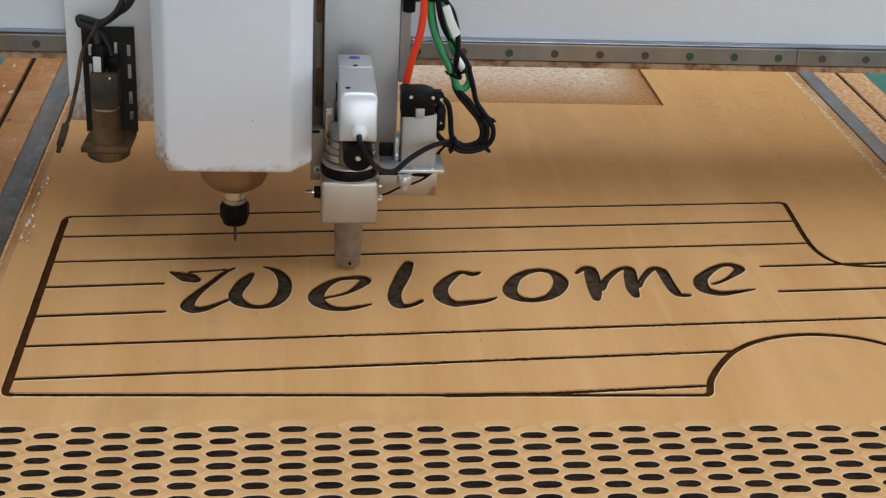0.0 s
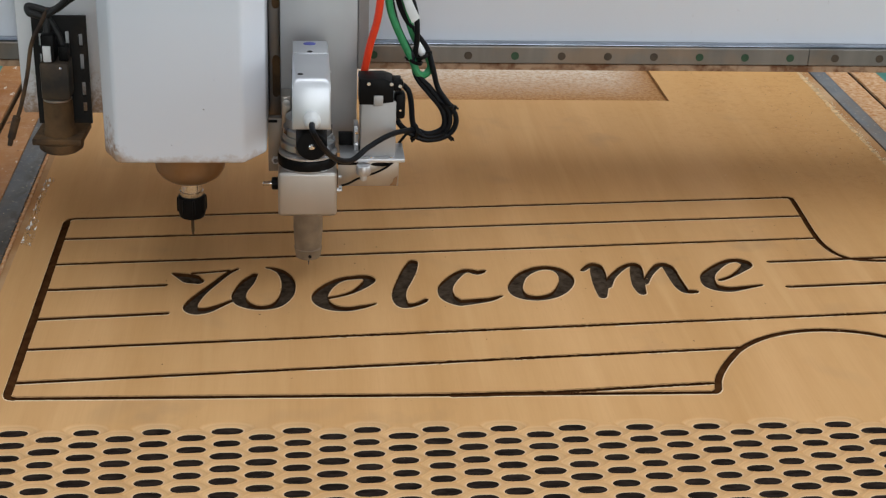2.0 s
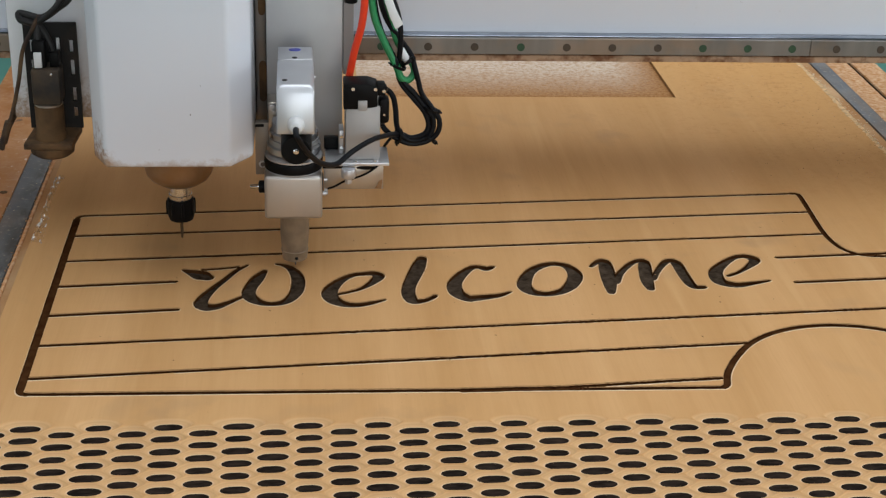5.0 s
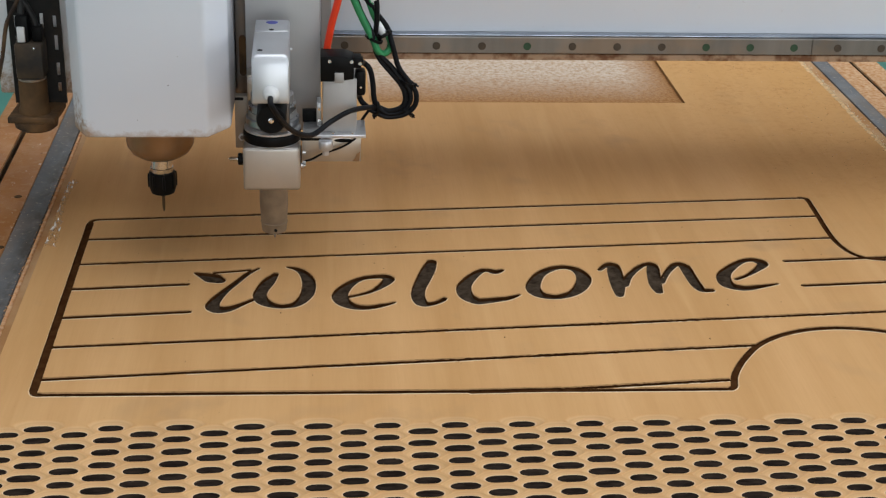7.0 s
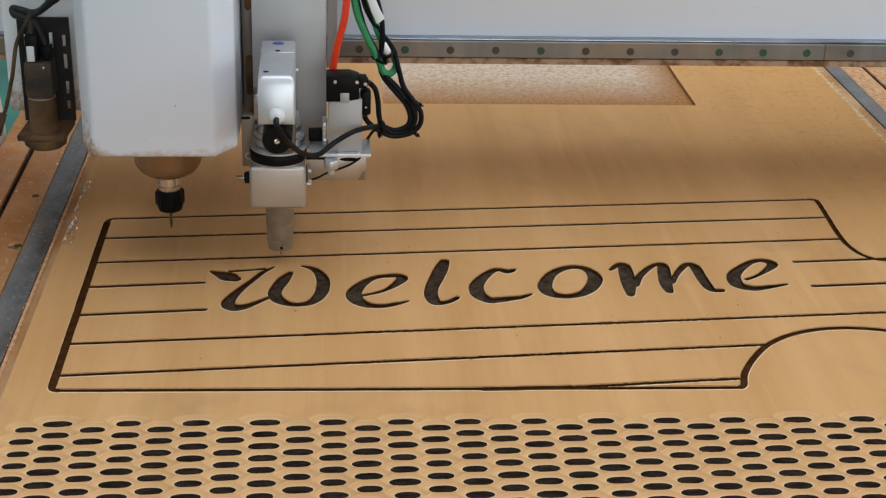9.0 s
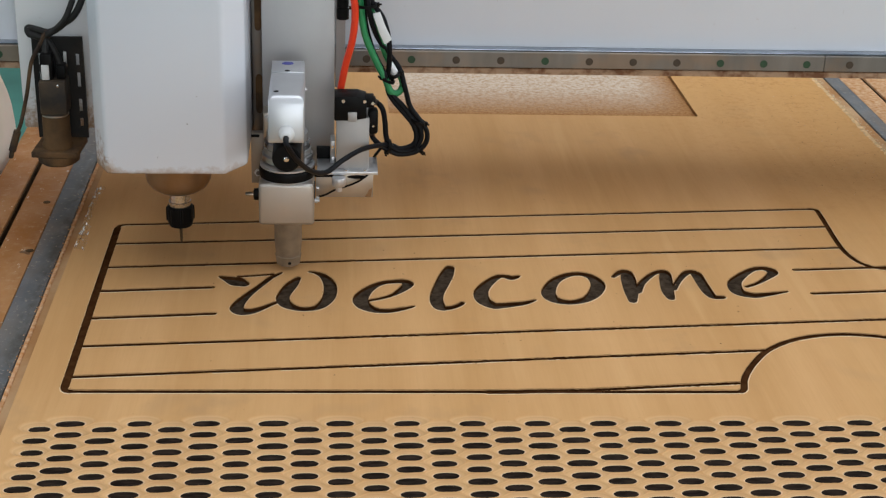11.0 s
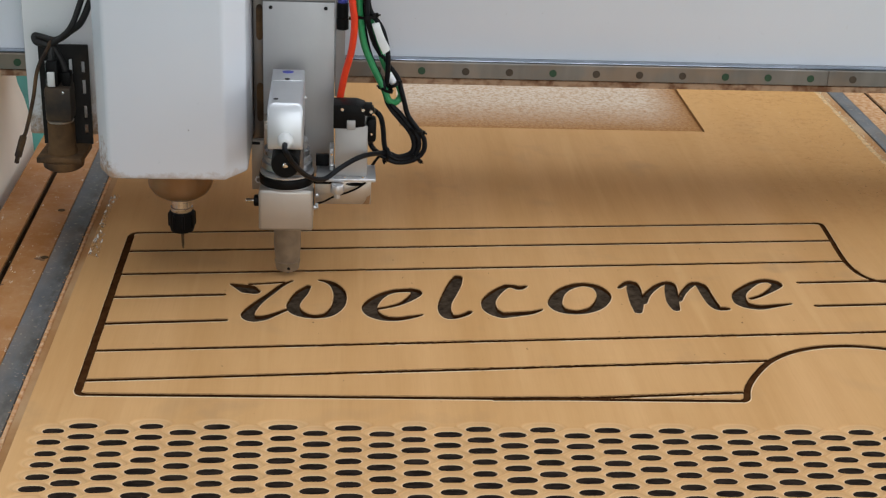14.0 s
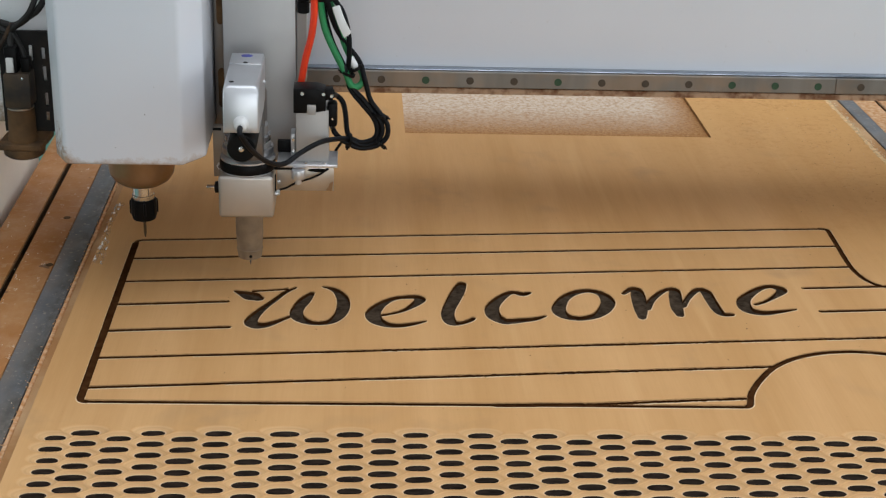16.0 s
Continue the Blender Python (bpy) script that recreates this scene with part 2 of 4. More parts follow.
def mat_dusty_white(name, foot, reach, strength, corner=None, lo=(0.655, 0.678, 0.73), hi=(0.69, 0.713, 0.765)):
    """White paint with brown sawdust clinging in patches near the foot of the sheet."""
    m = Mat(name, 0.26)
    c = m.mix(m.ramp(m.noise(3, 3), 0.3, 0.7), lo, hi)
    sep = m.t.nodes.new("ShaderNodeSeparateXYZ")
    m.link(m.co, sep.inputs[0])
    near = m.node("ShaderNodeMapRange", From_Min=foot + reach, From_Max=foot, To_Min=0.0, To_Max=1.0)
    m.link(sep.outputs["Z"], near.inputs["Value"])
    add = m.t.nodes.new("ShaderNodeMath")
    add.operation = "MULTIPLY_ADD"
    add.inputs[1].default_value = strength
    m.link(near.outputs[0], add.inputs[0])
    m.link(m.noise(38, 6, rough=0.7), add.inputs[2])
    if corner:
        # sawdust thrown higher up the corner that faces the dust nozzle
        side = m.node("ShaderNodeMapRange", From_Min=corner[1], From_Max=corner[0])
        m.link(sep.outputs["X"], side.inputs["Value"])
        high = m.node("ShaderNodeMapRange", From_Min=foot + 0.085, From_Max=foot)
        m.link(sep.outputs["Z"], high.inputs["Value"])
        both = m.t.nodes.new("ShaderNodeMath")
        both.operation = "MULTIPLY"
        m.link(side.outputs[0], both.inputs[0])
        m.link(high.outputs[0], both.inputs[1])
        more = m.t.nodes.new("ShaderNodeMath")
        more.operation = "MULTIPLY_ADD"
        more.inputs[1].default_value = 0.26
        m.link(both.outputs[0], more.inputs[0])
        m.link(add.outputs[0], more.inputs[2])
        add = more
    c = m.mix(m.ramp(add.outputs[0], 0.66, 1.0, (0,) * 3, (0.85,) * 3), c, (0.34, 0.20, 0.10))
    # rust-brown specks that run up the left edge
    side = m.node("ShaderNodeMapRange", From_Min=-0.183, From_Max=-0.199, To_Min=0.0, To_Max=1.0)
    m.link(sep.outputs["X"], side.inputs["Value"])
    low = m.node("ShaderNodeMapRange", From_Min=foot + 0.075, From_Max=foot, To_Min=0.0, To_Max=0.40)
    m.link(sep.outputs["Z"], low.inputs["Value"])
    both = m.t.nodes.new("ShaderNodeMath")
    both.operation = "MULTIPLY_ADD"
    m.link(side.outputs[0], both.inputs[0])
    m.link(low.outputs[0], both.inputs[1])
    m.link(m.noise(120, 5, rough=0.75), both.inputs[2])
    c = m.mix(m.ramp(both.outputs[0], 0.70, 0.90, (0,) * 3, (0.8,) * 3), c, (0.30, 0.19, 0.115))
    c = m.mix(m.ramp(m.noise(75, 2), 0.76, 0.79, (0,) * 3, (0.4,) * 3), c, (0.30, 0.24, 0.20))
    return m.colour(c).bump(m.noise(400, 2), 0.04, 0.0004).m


COVER = mat_dusty_white("dusty_cover_paint", 0.156, 0.016, 0.40, corner=(-0.205, -0.178))
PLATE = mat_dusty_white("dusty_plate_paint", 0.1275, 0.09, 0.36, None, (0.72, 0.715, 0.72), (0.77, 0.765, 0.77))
ALU_BLOCK = mat_steel("smooth_aluminium_block", (0.43, 0.395, 0.355), (0.47, 0.435, 0.395), 0.44, 0.85)
VALVE = mat_steel("dull_valve_casting", (0.37, 0.36, 0.35), (0.43, 0.42, 0.41), 0.5, 0.5)
TAB = mat_steel("dull_tab_steel", (0.24, 0.205, 0.17), (0.31, 0.27, 0.23), 0.5, 0.5, 0.3)
SENSOR = mat_dusty("dusty_sensor_housing", (0.025, 0.022, 0.019), (0.07, 0.047, 0.028), 0.6)
BROWN_CABLE = mat_dusty("dusty_cable_sheath", (0.03, 0.02, 0.015), (0.11, 0.065, 0.032), 0.8)
PLUG_G = mat_plain("green_rail_plug", (0.014, 0.050, 0.020), 0.6)
PLUG_B = mat_plain("brown_rail_plug", (0.050, 0.034, 0.020), 0.7)
LIP = mat_dusty("dusty_lip", (0.17, 0.080, 0.040), (0.42, 0.28, 0.18), 0.8, 0.36, 0.56, 55)
FLOOR = mat_plain("green_floor_paint", (0.05, 0.20, 0.155), 0.35, vary=0.25, scale=3)
WALL = mat_plain("hall_wall_paint", (0.36, 0.35, 0.35), 0.8, vary=0.06, scale=2)
CREAM = mat_plain("cream_cover_paint", (0.90, 0.82, 0.72), 0.5, vary=0.06, scale=8)
# pale colour in place of light caught on the groove edges
LIT_RIM = mat_plain("pale_lit_rim", (0.72, 0.53, 0.335), 0.8, spec=0.1, vary=0.12, scale=200)
CUT_FLOOR = mat_plain("charred_letter_floor", (0.054, 0.038, 0.0255), 0.9, spec=0.0, vary=0.5, scale=120)
LEDGE = mat_dusty("dusty_ledge", (0.41, 0.205, 0.078), (0.53, 0.335, 0.175), 0.8, 0.42, 0.66, 9)
# brown colour in place of shade on groove shoulders and the pocket wall
SHADE_EDGE = mat_plain("brown_shaded_edge", (0.36, 0.20, 0.085), 0.8, spec=0.1, vary=0.3, scale=150)
WORN = mat_plain("bruised_board_edge", (0.64, 0.43, 0.22), 0.9, vary=0.4, scale=120)
PALE_CHIP = mat_plain("pale_sawdust", (0.66, 0.54, 0.38), 0.9, vary=0.15)
DARK_CHIP = mat_plain("dark_wood_chip", (0.27, 0.145, 0.060), 0.9, vary=0.3)


def mat_tape():
    m = Mat("crumpled_clear_tape", 0.07, spec=0.9)
    # white streaks paint the glints on the creases into the colour
    c = m.mix(m.ramp(m.noise(150, 4, (1, 0.3, 1)), 0.54, 0.60), (0.54, 0.34, 0.165), (0.90, 0.88, 0.85))
    m.link(m.ramp(m.noise(150, 4, (1, 0.3, 1)), 0.52, 0.60, (0.16,) * 3, (0.95,) * 3), m.b.inputs["Alpha"])
    return m.colour(c).m


TAPE = mat_tape()


# ---- mesh helpers ----
ORIGIN = {}


def thing(name, origin, label, category, group="", kind=""):
    ob = new(name)
    ob.location = origin
    ob.empty_display_size = 0.05
    ORIGIN[ob.name] = Vector(origin)
    return tagged(ob, label, category, group, kind)


def mesh_of(name, bm, material, smooth=35):
    bmesh.ops.recalc_face_normals(bm, faces=bm.faces)
    me = bpy.data.meshes.new(name)
    if smooth:
        for f in bm.faces:
            f.smooth = True
        for e in bm.edges:
            e.smooth = len(e.link_faces) == 2 and e.calc_face_angle(0) < radians(smooth)
    bm.to_mesh(me)
    bm.free()
    me.materials.append(material)
    return me


def part(name, bm, material, parent, label=""):
    """One mesh under a thing or part; its vertices are given in the world's rest place."""
    o = ORIGIN[parent.name]
    bmesh.ops.translate(bm, vec=-o, verts=bm.verts)
    ob = new(name, mesh_of(name, bm, material))
    ob.parent = parent
    ORIGIN[ob.name] = o
    return tagged(ob, label)


def alone(name, bm, material, label, category, group="", kind=""):
    ob = new(name, mesh_of(name, bm, material))
    ORIGIN[ob.name] = Vector((0, 0, 0))
    return tagged(ob, label, category, group, kind)


def box(x0, x1, y0, y1, z0, z1, bevel=0.0, bm=None, seg=2):
    own = bmesh.new()
    bmesh.ops.create_cube(own, size=1)
    for v in own.verts:
        v.co = Vector(((x0 + x1) / 2 + v.co.x * (x1 - x0), (y0 + y1) / 2 + v.co.y * (y1 - y0), (z0 + z1) / 2 + v.co.z * (z1 - z0)))
    if bevel:
        bmesh.ops.bevel(own, geom=own.edges[:], offset=bevel, segments=seg, affect="EDGES", profile=0.5)
    return merge(bm, own)


def merge(bm, own):
    if bm is None:
        return own
    tmp = bpy.data.meshes.new("tmp")
    own.to_mesh(tmp)
    own.free()
    bm.from_mesh(tmp)
    bpy.data.meshes.remove(tmp)
    return bm


def lathe(centre, profile, seg=32, axis="z", bm=None):
    """Turned body: profile of (radius, height) from one end to the other, closed at both."""
    own = bmesh.new()
    turn = {"z": Matrix.Identity(3), "x": Matrix.Rotation(radians(90), 3, "Y"), "y": Matrix.Rotation(radians(-90), 3, "X")}[axis]
    rings = []
    for r, h in profile:
        ring = []
        for i in range(seg):
            a = 2 * math.pi * i / seg
            ring.append(own.verts.new(Vector(centre) + turn @ Vector((r * math.cos(a), r * math.sin(a), h))))
        rings.append(ring)
    for a, b in zip(rings, rings[1:]):
        for i in range(seg):
            own.faces.new((a[i], a[(i + 1) % seg], b[(i + 1) % seg], b[i]))
    own.faces.new(rings[0])
    own.faces.new(rings[-1])
    return merge(bm, own)


def prism(points, axis, a, b, bevel=0.0, bm=None, seg=2):
    """A polygon in the two other axes, drawn from a to b along the axis."""
    own = bmesh.new()
    order = {"x": lambda p, d: (d, p[0], p[1]), "y": lambda p, d: (p[0], d, p[1]), "z": lambda p, d: (p[0], p[1], d)}[axis]
    lo = [own.verts.new(order(p, a)) for p in points]
    hi = [own.verts.new(order(p, b)) for p in points]
    n = len(points)
    own.faces.new(lo)
    own.faces.new(hi[::-1])
    for i in range(n):
        own.faces.new((lo[i], hi[i], hi[(i + 1) % n], lo[(i + 1) % n]))
    if bevel:
        bmesh.ops.recalc_face_normals(own, faces=own.faces)
        bmesh.ops.bevel(own, geom=own.edges[:], offset=bevel, segments=seg, affect="EDGES", profile=0.5)
    return merge(bm, own)


def glide(points, steps=8, closed=False):
    """Points along a smooth curve through the given ones."""
    p = [Vector(q) for q in points]
    n = len(p)
    out = []
    for i in range(n if closed else n - 1):
        a, b, c, d = (p[(i + k) % n] if closed else p[min(max(i + k, 0), n - 1)] for k in (-1, 0, 1, 2))
        for s in range(steps):
            t = s / steps
            out.append(0.5 * (2 * b + (c - a) * t + (2 * a - 5 * b + 4 * c - d) * t * t + (3 * b - a - 3 * c + d) * t ** 3))
    if not closed:
        out.append(p[-1])
    return out


def tube(points, r, seg=10, steps=8, bm=None):
    own = bmesh.new()
    path = glide(points, steps)
    up = Vector((0.31, 0.2, 0.93)).normalized()
    rings = []
    for i, q in enumerate(path):
        d = (path[min(i + 1, len(path) - 1)] - path[max(i - 1, 0)]).normalized()
        u = (up - d * up.dot(d)).normalized()
        up = u
        v = d.cross(u)
        rings.append([own.verts.new(q + (u * math.cos(2 * math.pi * k / seg) + v * math.sin(2 * math.pi * k / seg)) * r) for k in range(seg)])
    for a, b in zip(rings, rings[1:]):
        for k in range(seg):
            own.faces.new((a[k], a[(k + 1) % seg], b[(k + 1) % seg], b[k]))
    own.faces.new(rings[0])
    own.faces.new(rings[-1])
    return merge(bm, own)


# ---- hall ----
def hall():
    x0, x1, y0, y1, top = -6.0, 8.0, -7.0, 8.0, 4.6
    tagged(alone("floor", box(x0, x1, y0, y1, FLOOR_Z - 0.1, FLOOR_Z), FLOOR, "green painted workshop floor", "floor", kind="structure"))
    # unseen side walls, with openings added for the fill lamps
    for name, xa, ya, yb, za, zb in (("wall_west", x0 - 0.2, -3.6, 0.4, 0.6, 2.8), ("wall_east", x1, -3.3, 1.7, 0.5, 2.9)):
        side = box(xa, xa + 0.2, y0, ya, FLOOR_Z, top)
        box(xa, xa + 0.2, yb, y1, FLOOR_Z, top, bm=side)
        box(xa, xa + 0.2, ya, yb, FLOOR_Z, za, bm=side)
        box(xa, xa + 0.2, ya, yb, zb, top, bm=side)
        alone(name, side, WALL, "plain pale workshop wall with an opening added for side light", "wall", kind="structure")
    alone("wall_north", box(x0, x1, y1, y1 + 0.2, FLOOR_Z, top), WALL, "plain pale workshop wall", "wall", kind="structure")
    south = box(x0, -0.7, y0 - 0.2, y0, FLOOR_Z, top)
    box(4.5, x1, y0 - 0.2, y0, FLOOR_Z, top, bm=south)
    box(-0.7, 4.5, y0 - 0.2, y0, 3.5, top, bm=south)
    alone("wall_south", south, WALL, "pale workshop wall with a wide open doorway", "wall", kind="structure")
    roof = bmesh.new()
    cuts = [ROOF]
    edges = [y0] + [c for pair in cuts for c in pair] + [y1]
    for a, b in zip(edges[::2], edges[1::2]):
        box(x0, x1, a, b, top, top + 0.15, bm=roof)
    for a, b in cuts:
        box(x0, -1.45, a, b, top, top + 0.15, bm=roof)
        box(4.65, x1, a, b, top, top + 0.15, bm=roof)
    alone("ceiling", roof, WALL, "pale workshop roof with a long glazed opening", "ceiling", kind="structure")


# ---- machine bed ----
BED_Z = -0.018


def machine_bed():
    bed = thing("machine_bed", (0.61, 0.9, FLOOR_Z), "wide router table bed with dusty brown slats", "machine bed")
    part("frame", box(-0.150, 1.380, -0.58, 2.33, -0.16, -0.052, 0.004), DARK_STEEL, bed)
    for x in (-0.10, 1.25):
        for y in (-0.5, 0.85, 2.2):
            part("leg", box(x, x + 0.09, y, y + 0.09, FLOOR_Z, -0.16, 0.004), DARK_STEEL, bed)
    part("spoilboard", box(-0.0185, 1.2590, -0.60, 2.35, BED_Z - 0.03, BED_Z - 0.001, 0.001), LEDGE, bed)
    for x0, x1, mt in ((-0.152, -0.1080, BED), (-0.0995, -0.0535, BED), (1.2895, 1.3305, SLAT), (1.3380, 1.384, SLAT)):
        part("slat", box(x0, x1, -0.60, 2.35, BED_Z - 0.034, BED_Z, 0.0015), mt, bed)
    # dark linings added to the gaps in place of their deep shade
    for x0, x1 in ((-0.1079, -0.0996), (1.3306, 1.3379)):
        lining = box(x0, x1, -0.598, 2.348, -0.0515, -0.0470)
        for xa in (x0, x1 - 0.0015):
            box(xa, xa + 0.0015, -0.598, 2.348, -0.0470, BED_Z - 0.003, bm=lining)
        part("slot_channel", lining, CUP, bed, "dark lining that stands in for shade in the slat gap")
    for x0, x1 in ((-0.0525, -0.0195), (1.2600, 1.2885)):
        part("aluminium_strip", box(x0, x1, -0.60, 2.35, BED_Z - 0.034, BED_Z + 0.001, 0.001), STRIP, bed, "dusty grey aluminium strip")


    part("ledge_lip", box(-0.0184, -0.0135, -0.60, 2.35, BED_Z - 0.003, BED_Z + 0.0006, 0.0008), SLAT, bed, "pale sawdust-covered lip beside the strip")
    for x, y, r in ((-0.0660, 0.560, 0.0052), (-0.0590, 0.395, 0.0050)):
        part("bolt_recess", lathe((x, y, BED_Z), [(r, -0.001), (r, 0.0004), (r * 0.8, 0.0006)], 16), CUP, bed, "dark bolt recess in the slat")


# ---- the carved board ----
def offset_stroke(points, width, closed=False, steps=6):
    """Outline of a stroke; its width is one rule for all places or a list along it."""
    path = glide([(x, y, 0) for x, y in points], steps, closed)
    n = len(path)
    along = None
    if isinstance(width, list):
        along = [p.z for p in glide([(x, y, w) for (x, y), w in zip(points, width)], steps, closed)]
    left, right = [], []
    for i, q in enumerate(path):
        d = (path[(i + 1) % n] - path[i - 1]) if closed else (path[min(i + 1, n - 1)] - path[max(i - 1, 0)])
        w = (max(along[i], 0.0025) if along else width(math.atan2(d.y, d.x))) / 2
        side = Vector((-d.y, d.x, 0)).normalized()
        left.append(q + side * w)
        right.append(q - side * w)
    return left, right


def pen_stroke(points, closed=False, steps=6):
    """A lettering stroke whose pen width, in millimetres, changes along it."""
    return stroke_cells([p[:2] for p in points], [p[2] / 1000 + 0.0010 for p in points], closed, 0.0, steps)


def stroke_cells(points, width, closed=False, rough=0.0, steps=6):
    """A stroke as small convex cells that overlap: quads along it and rounds where it turns or ends."""
    left, right = offset_stroke(points, width, closed, steps)
    if rough:
        for i in range(len(left)):
            m = (left[i] + right[i]) / 2
            # the chipped joints start clean
            r = rough * max(0.2, min(1.0, (m.x - 0.20) / 0.20)) if rough > 0.2 else rough
            left[i] = m + (left[i] - m) * (1 + r * random.uniform(-1, 1))
            right[i] = m + (right[i] - m) * (1 + r * random.uniform(-1, 1))
    rows = list(zip(left, right))
    cells = [[p[0], p[1], q[1], q[0]] for p, q in zip(rows, rows[1:] + (rows[:1] if closed else []))]
    n = len(rows)
    for i in range(n):
        w = (rows[i][0] - rows[i][1]).length
        m = (rows[i][0] + rows[i][1]) / 2
        turn = 0.0
        if 0 < i < n - 1:
            m0, m1 = (rows[i - 1][0] + rows[i - 1][1]) / 2, (rows[i + 1][0] + rows[i + 1][1]) / 2
            turn = (m - m0).angle(m1 - m, 0)
        if turn > 0.3 or (not closed and i in (0, n - 1)):
            cells.append([m + Vector((math.cos(k * math.pi / 5), math.sin(k * math.pi / 5), 0)) * w * 0.49 for k in range(10)])
    return cells


def sign_strokes():
    # the lettering: one pen stroke a line, with the pen's width in millimetres
    yield pen_stroke([(0.1990, 0.2800, 5), (0.2095, 0.2735, 15), (0.2200, 0.2660, 23), (0.2280, 0.2600, 15)]), 0.0050  # serif of the W
    yield pen_stroke([(0.2210, 0.2810, 4.5), (0.2430, 0.2840, 4.2), (0.2630, 0.2880, 4.5)]), 0.0050  # bar of the W
    yield pen_stroke([(0.2740, 0.2920, 3), (0.2620, 0.2790, 6), (0.2490, 0.2550, 7), (0.2360, 0.2310, 9), (0.2260, 0.2070, 13.5), (0.2240, 0.1920, 16), (0.2310, 0.1840, 16.5), (0.2430, 0.1860, 12.5), (0.2540, 0.1940, 8.5), (0.2620, 0.2010, 6), (0.2730, 0.2110, 5)]), 0.0050  # first stroke of the W
    yield pen_stroke([(0.2950, 0.2760, 7), (0.2870, 0.2560, 15.5), (0.2800, 0.2340, 15), (0.2780, 0.2180, 15.5), (0.2830, 0.2030, 15), (0.2950, 0.1930, 11), (0.3090, 0.1910, 9.5), (0.3230, 0.1980, 12), (0.3330, 0.2190, 15), (0.3360, 0.2440, 15.5), (0.3340, 0.2650, 14), (0.3270, 0.2830, 10), (0.3180, 0.2920, 6.5), (0.3100, 0.2950, 3.5)]), 0.0050  # bowl of the W
    yield pen_stroke([(0.3840, 0.2140, 5), (0.4000, 0.2210, 5), (0.4120, 0.2290, 6), (0.4240, 0.2430, 10), (0.4330, 0.2590, 13.5), (0.4280, 0.2670, 12), (0.4160, 0.2670, 9.5), (0.4010, 0.2630, 9), (0.3860, 0.2490, 12), (0.3750, 0.2280, 17), (0.3730, 0.2120, 18.5), (0.3780, 0.1980, 17), (0.3900, 0.1880, 12.5), (0.4060, 0.1860, 9.5), (0.4220, 0.1910, 7.5), (0.4370, 0.1980, 3)]), 0.0050  # e
    yield pen_stroke([(0.4890, 0.3080, 12), (0.4830, 0.2860, 17), (0.4750, 0.2580, 17), (0.4680, 0.2330, 15.5), (0.4660, 0.2120, 15.5), (0.4700, 0.1950, 14), (0.4800, 0.1940, 9), (0.4910, 0.2000, 7), (0.4970, 0.2070, 6)]), 0.0050  # l
    yield pen_stroke([(0.5750, 0.2830, 5), (0.5660, 0.2780, 11), (0.5580, 0.2830, 9), (0.5470, 0.2800, 10), (0.5320, 0.2590, 14), (0.5230, 0.2370, 17), (0.5240, 0.2140, 17.5), (0.5350, 0.2000, 15), (0.5430, 0.2000, 14), (0.5580, 0.2030, 11.5), (0.5740, 0.2070, 8.5), (0.5880, 0.2150, 3)]), 0.0050  # c
    yield pen_stroke([(0.6090, 0.2430, 16.5), (0.6200, 0.2690, 13), (0.6380, 0.2860, 11), (0.6550, 0.2900, 10), (0.6690, 0.2810, 12.5), (0.6740, 0.2590, 17.5), (0.6660, 0.2350, 16.5), (0.6520, 0.2170, 12.5), (0.6320, 0.2090, 11), (0.6150, 0.2140, 14), (0.6080, 0.2260, 17)], closed=True), 0.0050  # o
    yield pen_stroke([(0.6980, 0.2820, 5), (0.7090, 0.2950, 9), (0.7170, 0.2950, 13), (0.7160, 0.2750, 18), (0.7130, 0.2390, 16.5), (0.7100, 0.2120, 9)]), 0.0050  # m
    yield pen_stroke([(0.7210, 0.2390, 10), (0.7310, 0.2630, 8.5), (0.7470, 0.2860, 8), (0.7600, 0.2970, 8), (0.7670, 0.2940, 13), (0.7640, 0.2700, 16), (0.7600, 0.2400, 14.5), (0.7600, 0.2200, 9)]), 0.0050  # m
    yield pen_stroke([(0.7690, 0.2460, 7), (0.7800, 0.2700, 7), (0.7940, 0.2920, 9), (0.8030, 0.2970, 10), (0.8080, 0.2880, 13.5), (0.8090, 0.2650, 13.5), (0.8110, 0.2380, 13), (0.8150, 0.2240, 10), (0.8260, 0.2230, 8)]), 0.0050  # m
    yield pen_stroke([(0.8650, 0.2530, 5), (0.8810, 0.2630, 5), (0.8980, 0.2790, 8), (0.9100, 0.2940, 13), (0.9080, 0.3030, 13.5), (0.8980, 0.3080, 10), (0.8830, 0.3020, 9.5), (0.8640, 0.2830, 13), (0.8520, 0.2650, 16.5), (0.8490, 0.2450, 17.5), (0.8540, 0.2340, 16), (0.8690, 0.2280, 12.5), (0.8880, 0.2320, 8.5), (0.9130, 0.2390, 3)]), 0.0050  # e
    # plank joints of the sign, slightly fanned
    thin = lambda w: (lambda a: w)
    lines = [
        ((0.053, 0.379), (1.030, 0.4445)), ((0.055, 0.307), (1.026, 0.3735)),
        ((0.054, 0.239), (0.191, 0.250)), ((0.941, 0.303), (1.170, 0.3195)),
        ((0.055, 0.167), (0.198, 0.179)), ((0.944, 0.2335), (1.170, 0.250)),
        ((0.054, 0.098), (1.170, 0.173)), ((0.055, 0.028), (0.843, 0.0845)),
        ((0.508, -0.0085), (0.603, -0.0065)), ((0.600, -0.0065), (0.791, 0.0085)),
    ]
    for i, (a, b) in enumerate(lines):
        w = 0.0062 if i in (2, 3, 4, 5) else 0.0054
        w = 0.0085 if i == 8 else w
        chips = 0.25 if i in (6, 7, 9) else 0.10
        count = max(4, int((b[0] - a[0]) / (0.0026 if i in (6, 7, 9) else 0.006)))
        pts = [(a[0] + (b[0] - a[0]) * k / count, a[1] + (b[1] - a[1]) * k / count) for k in range(count + 1)]
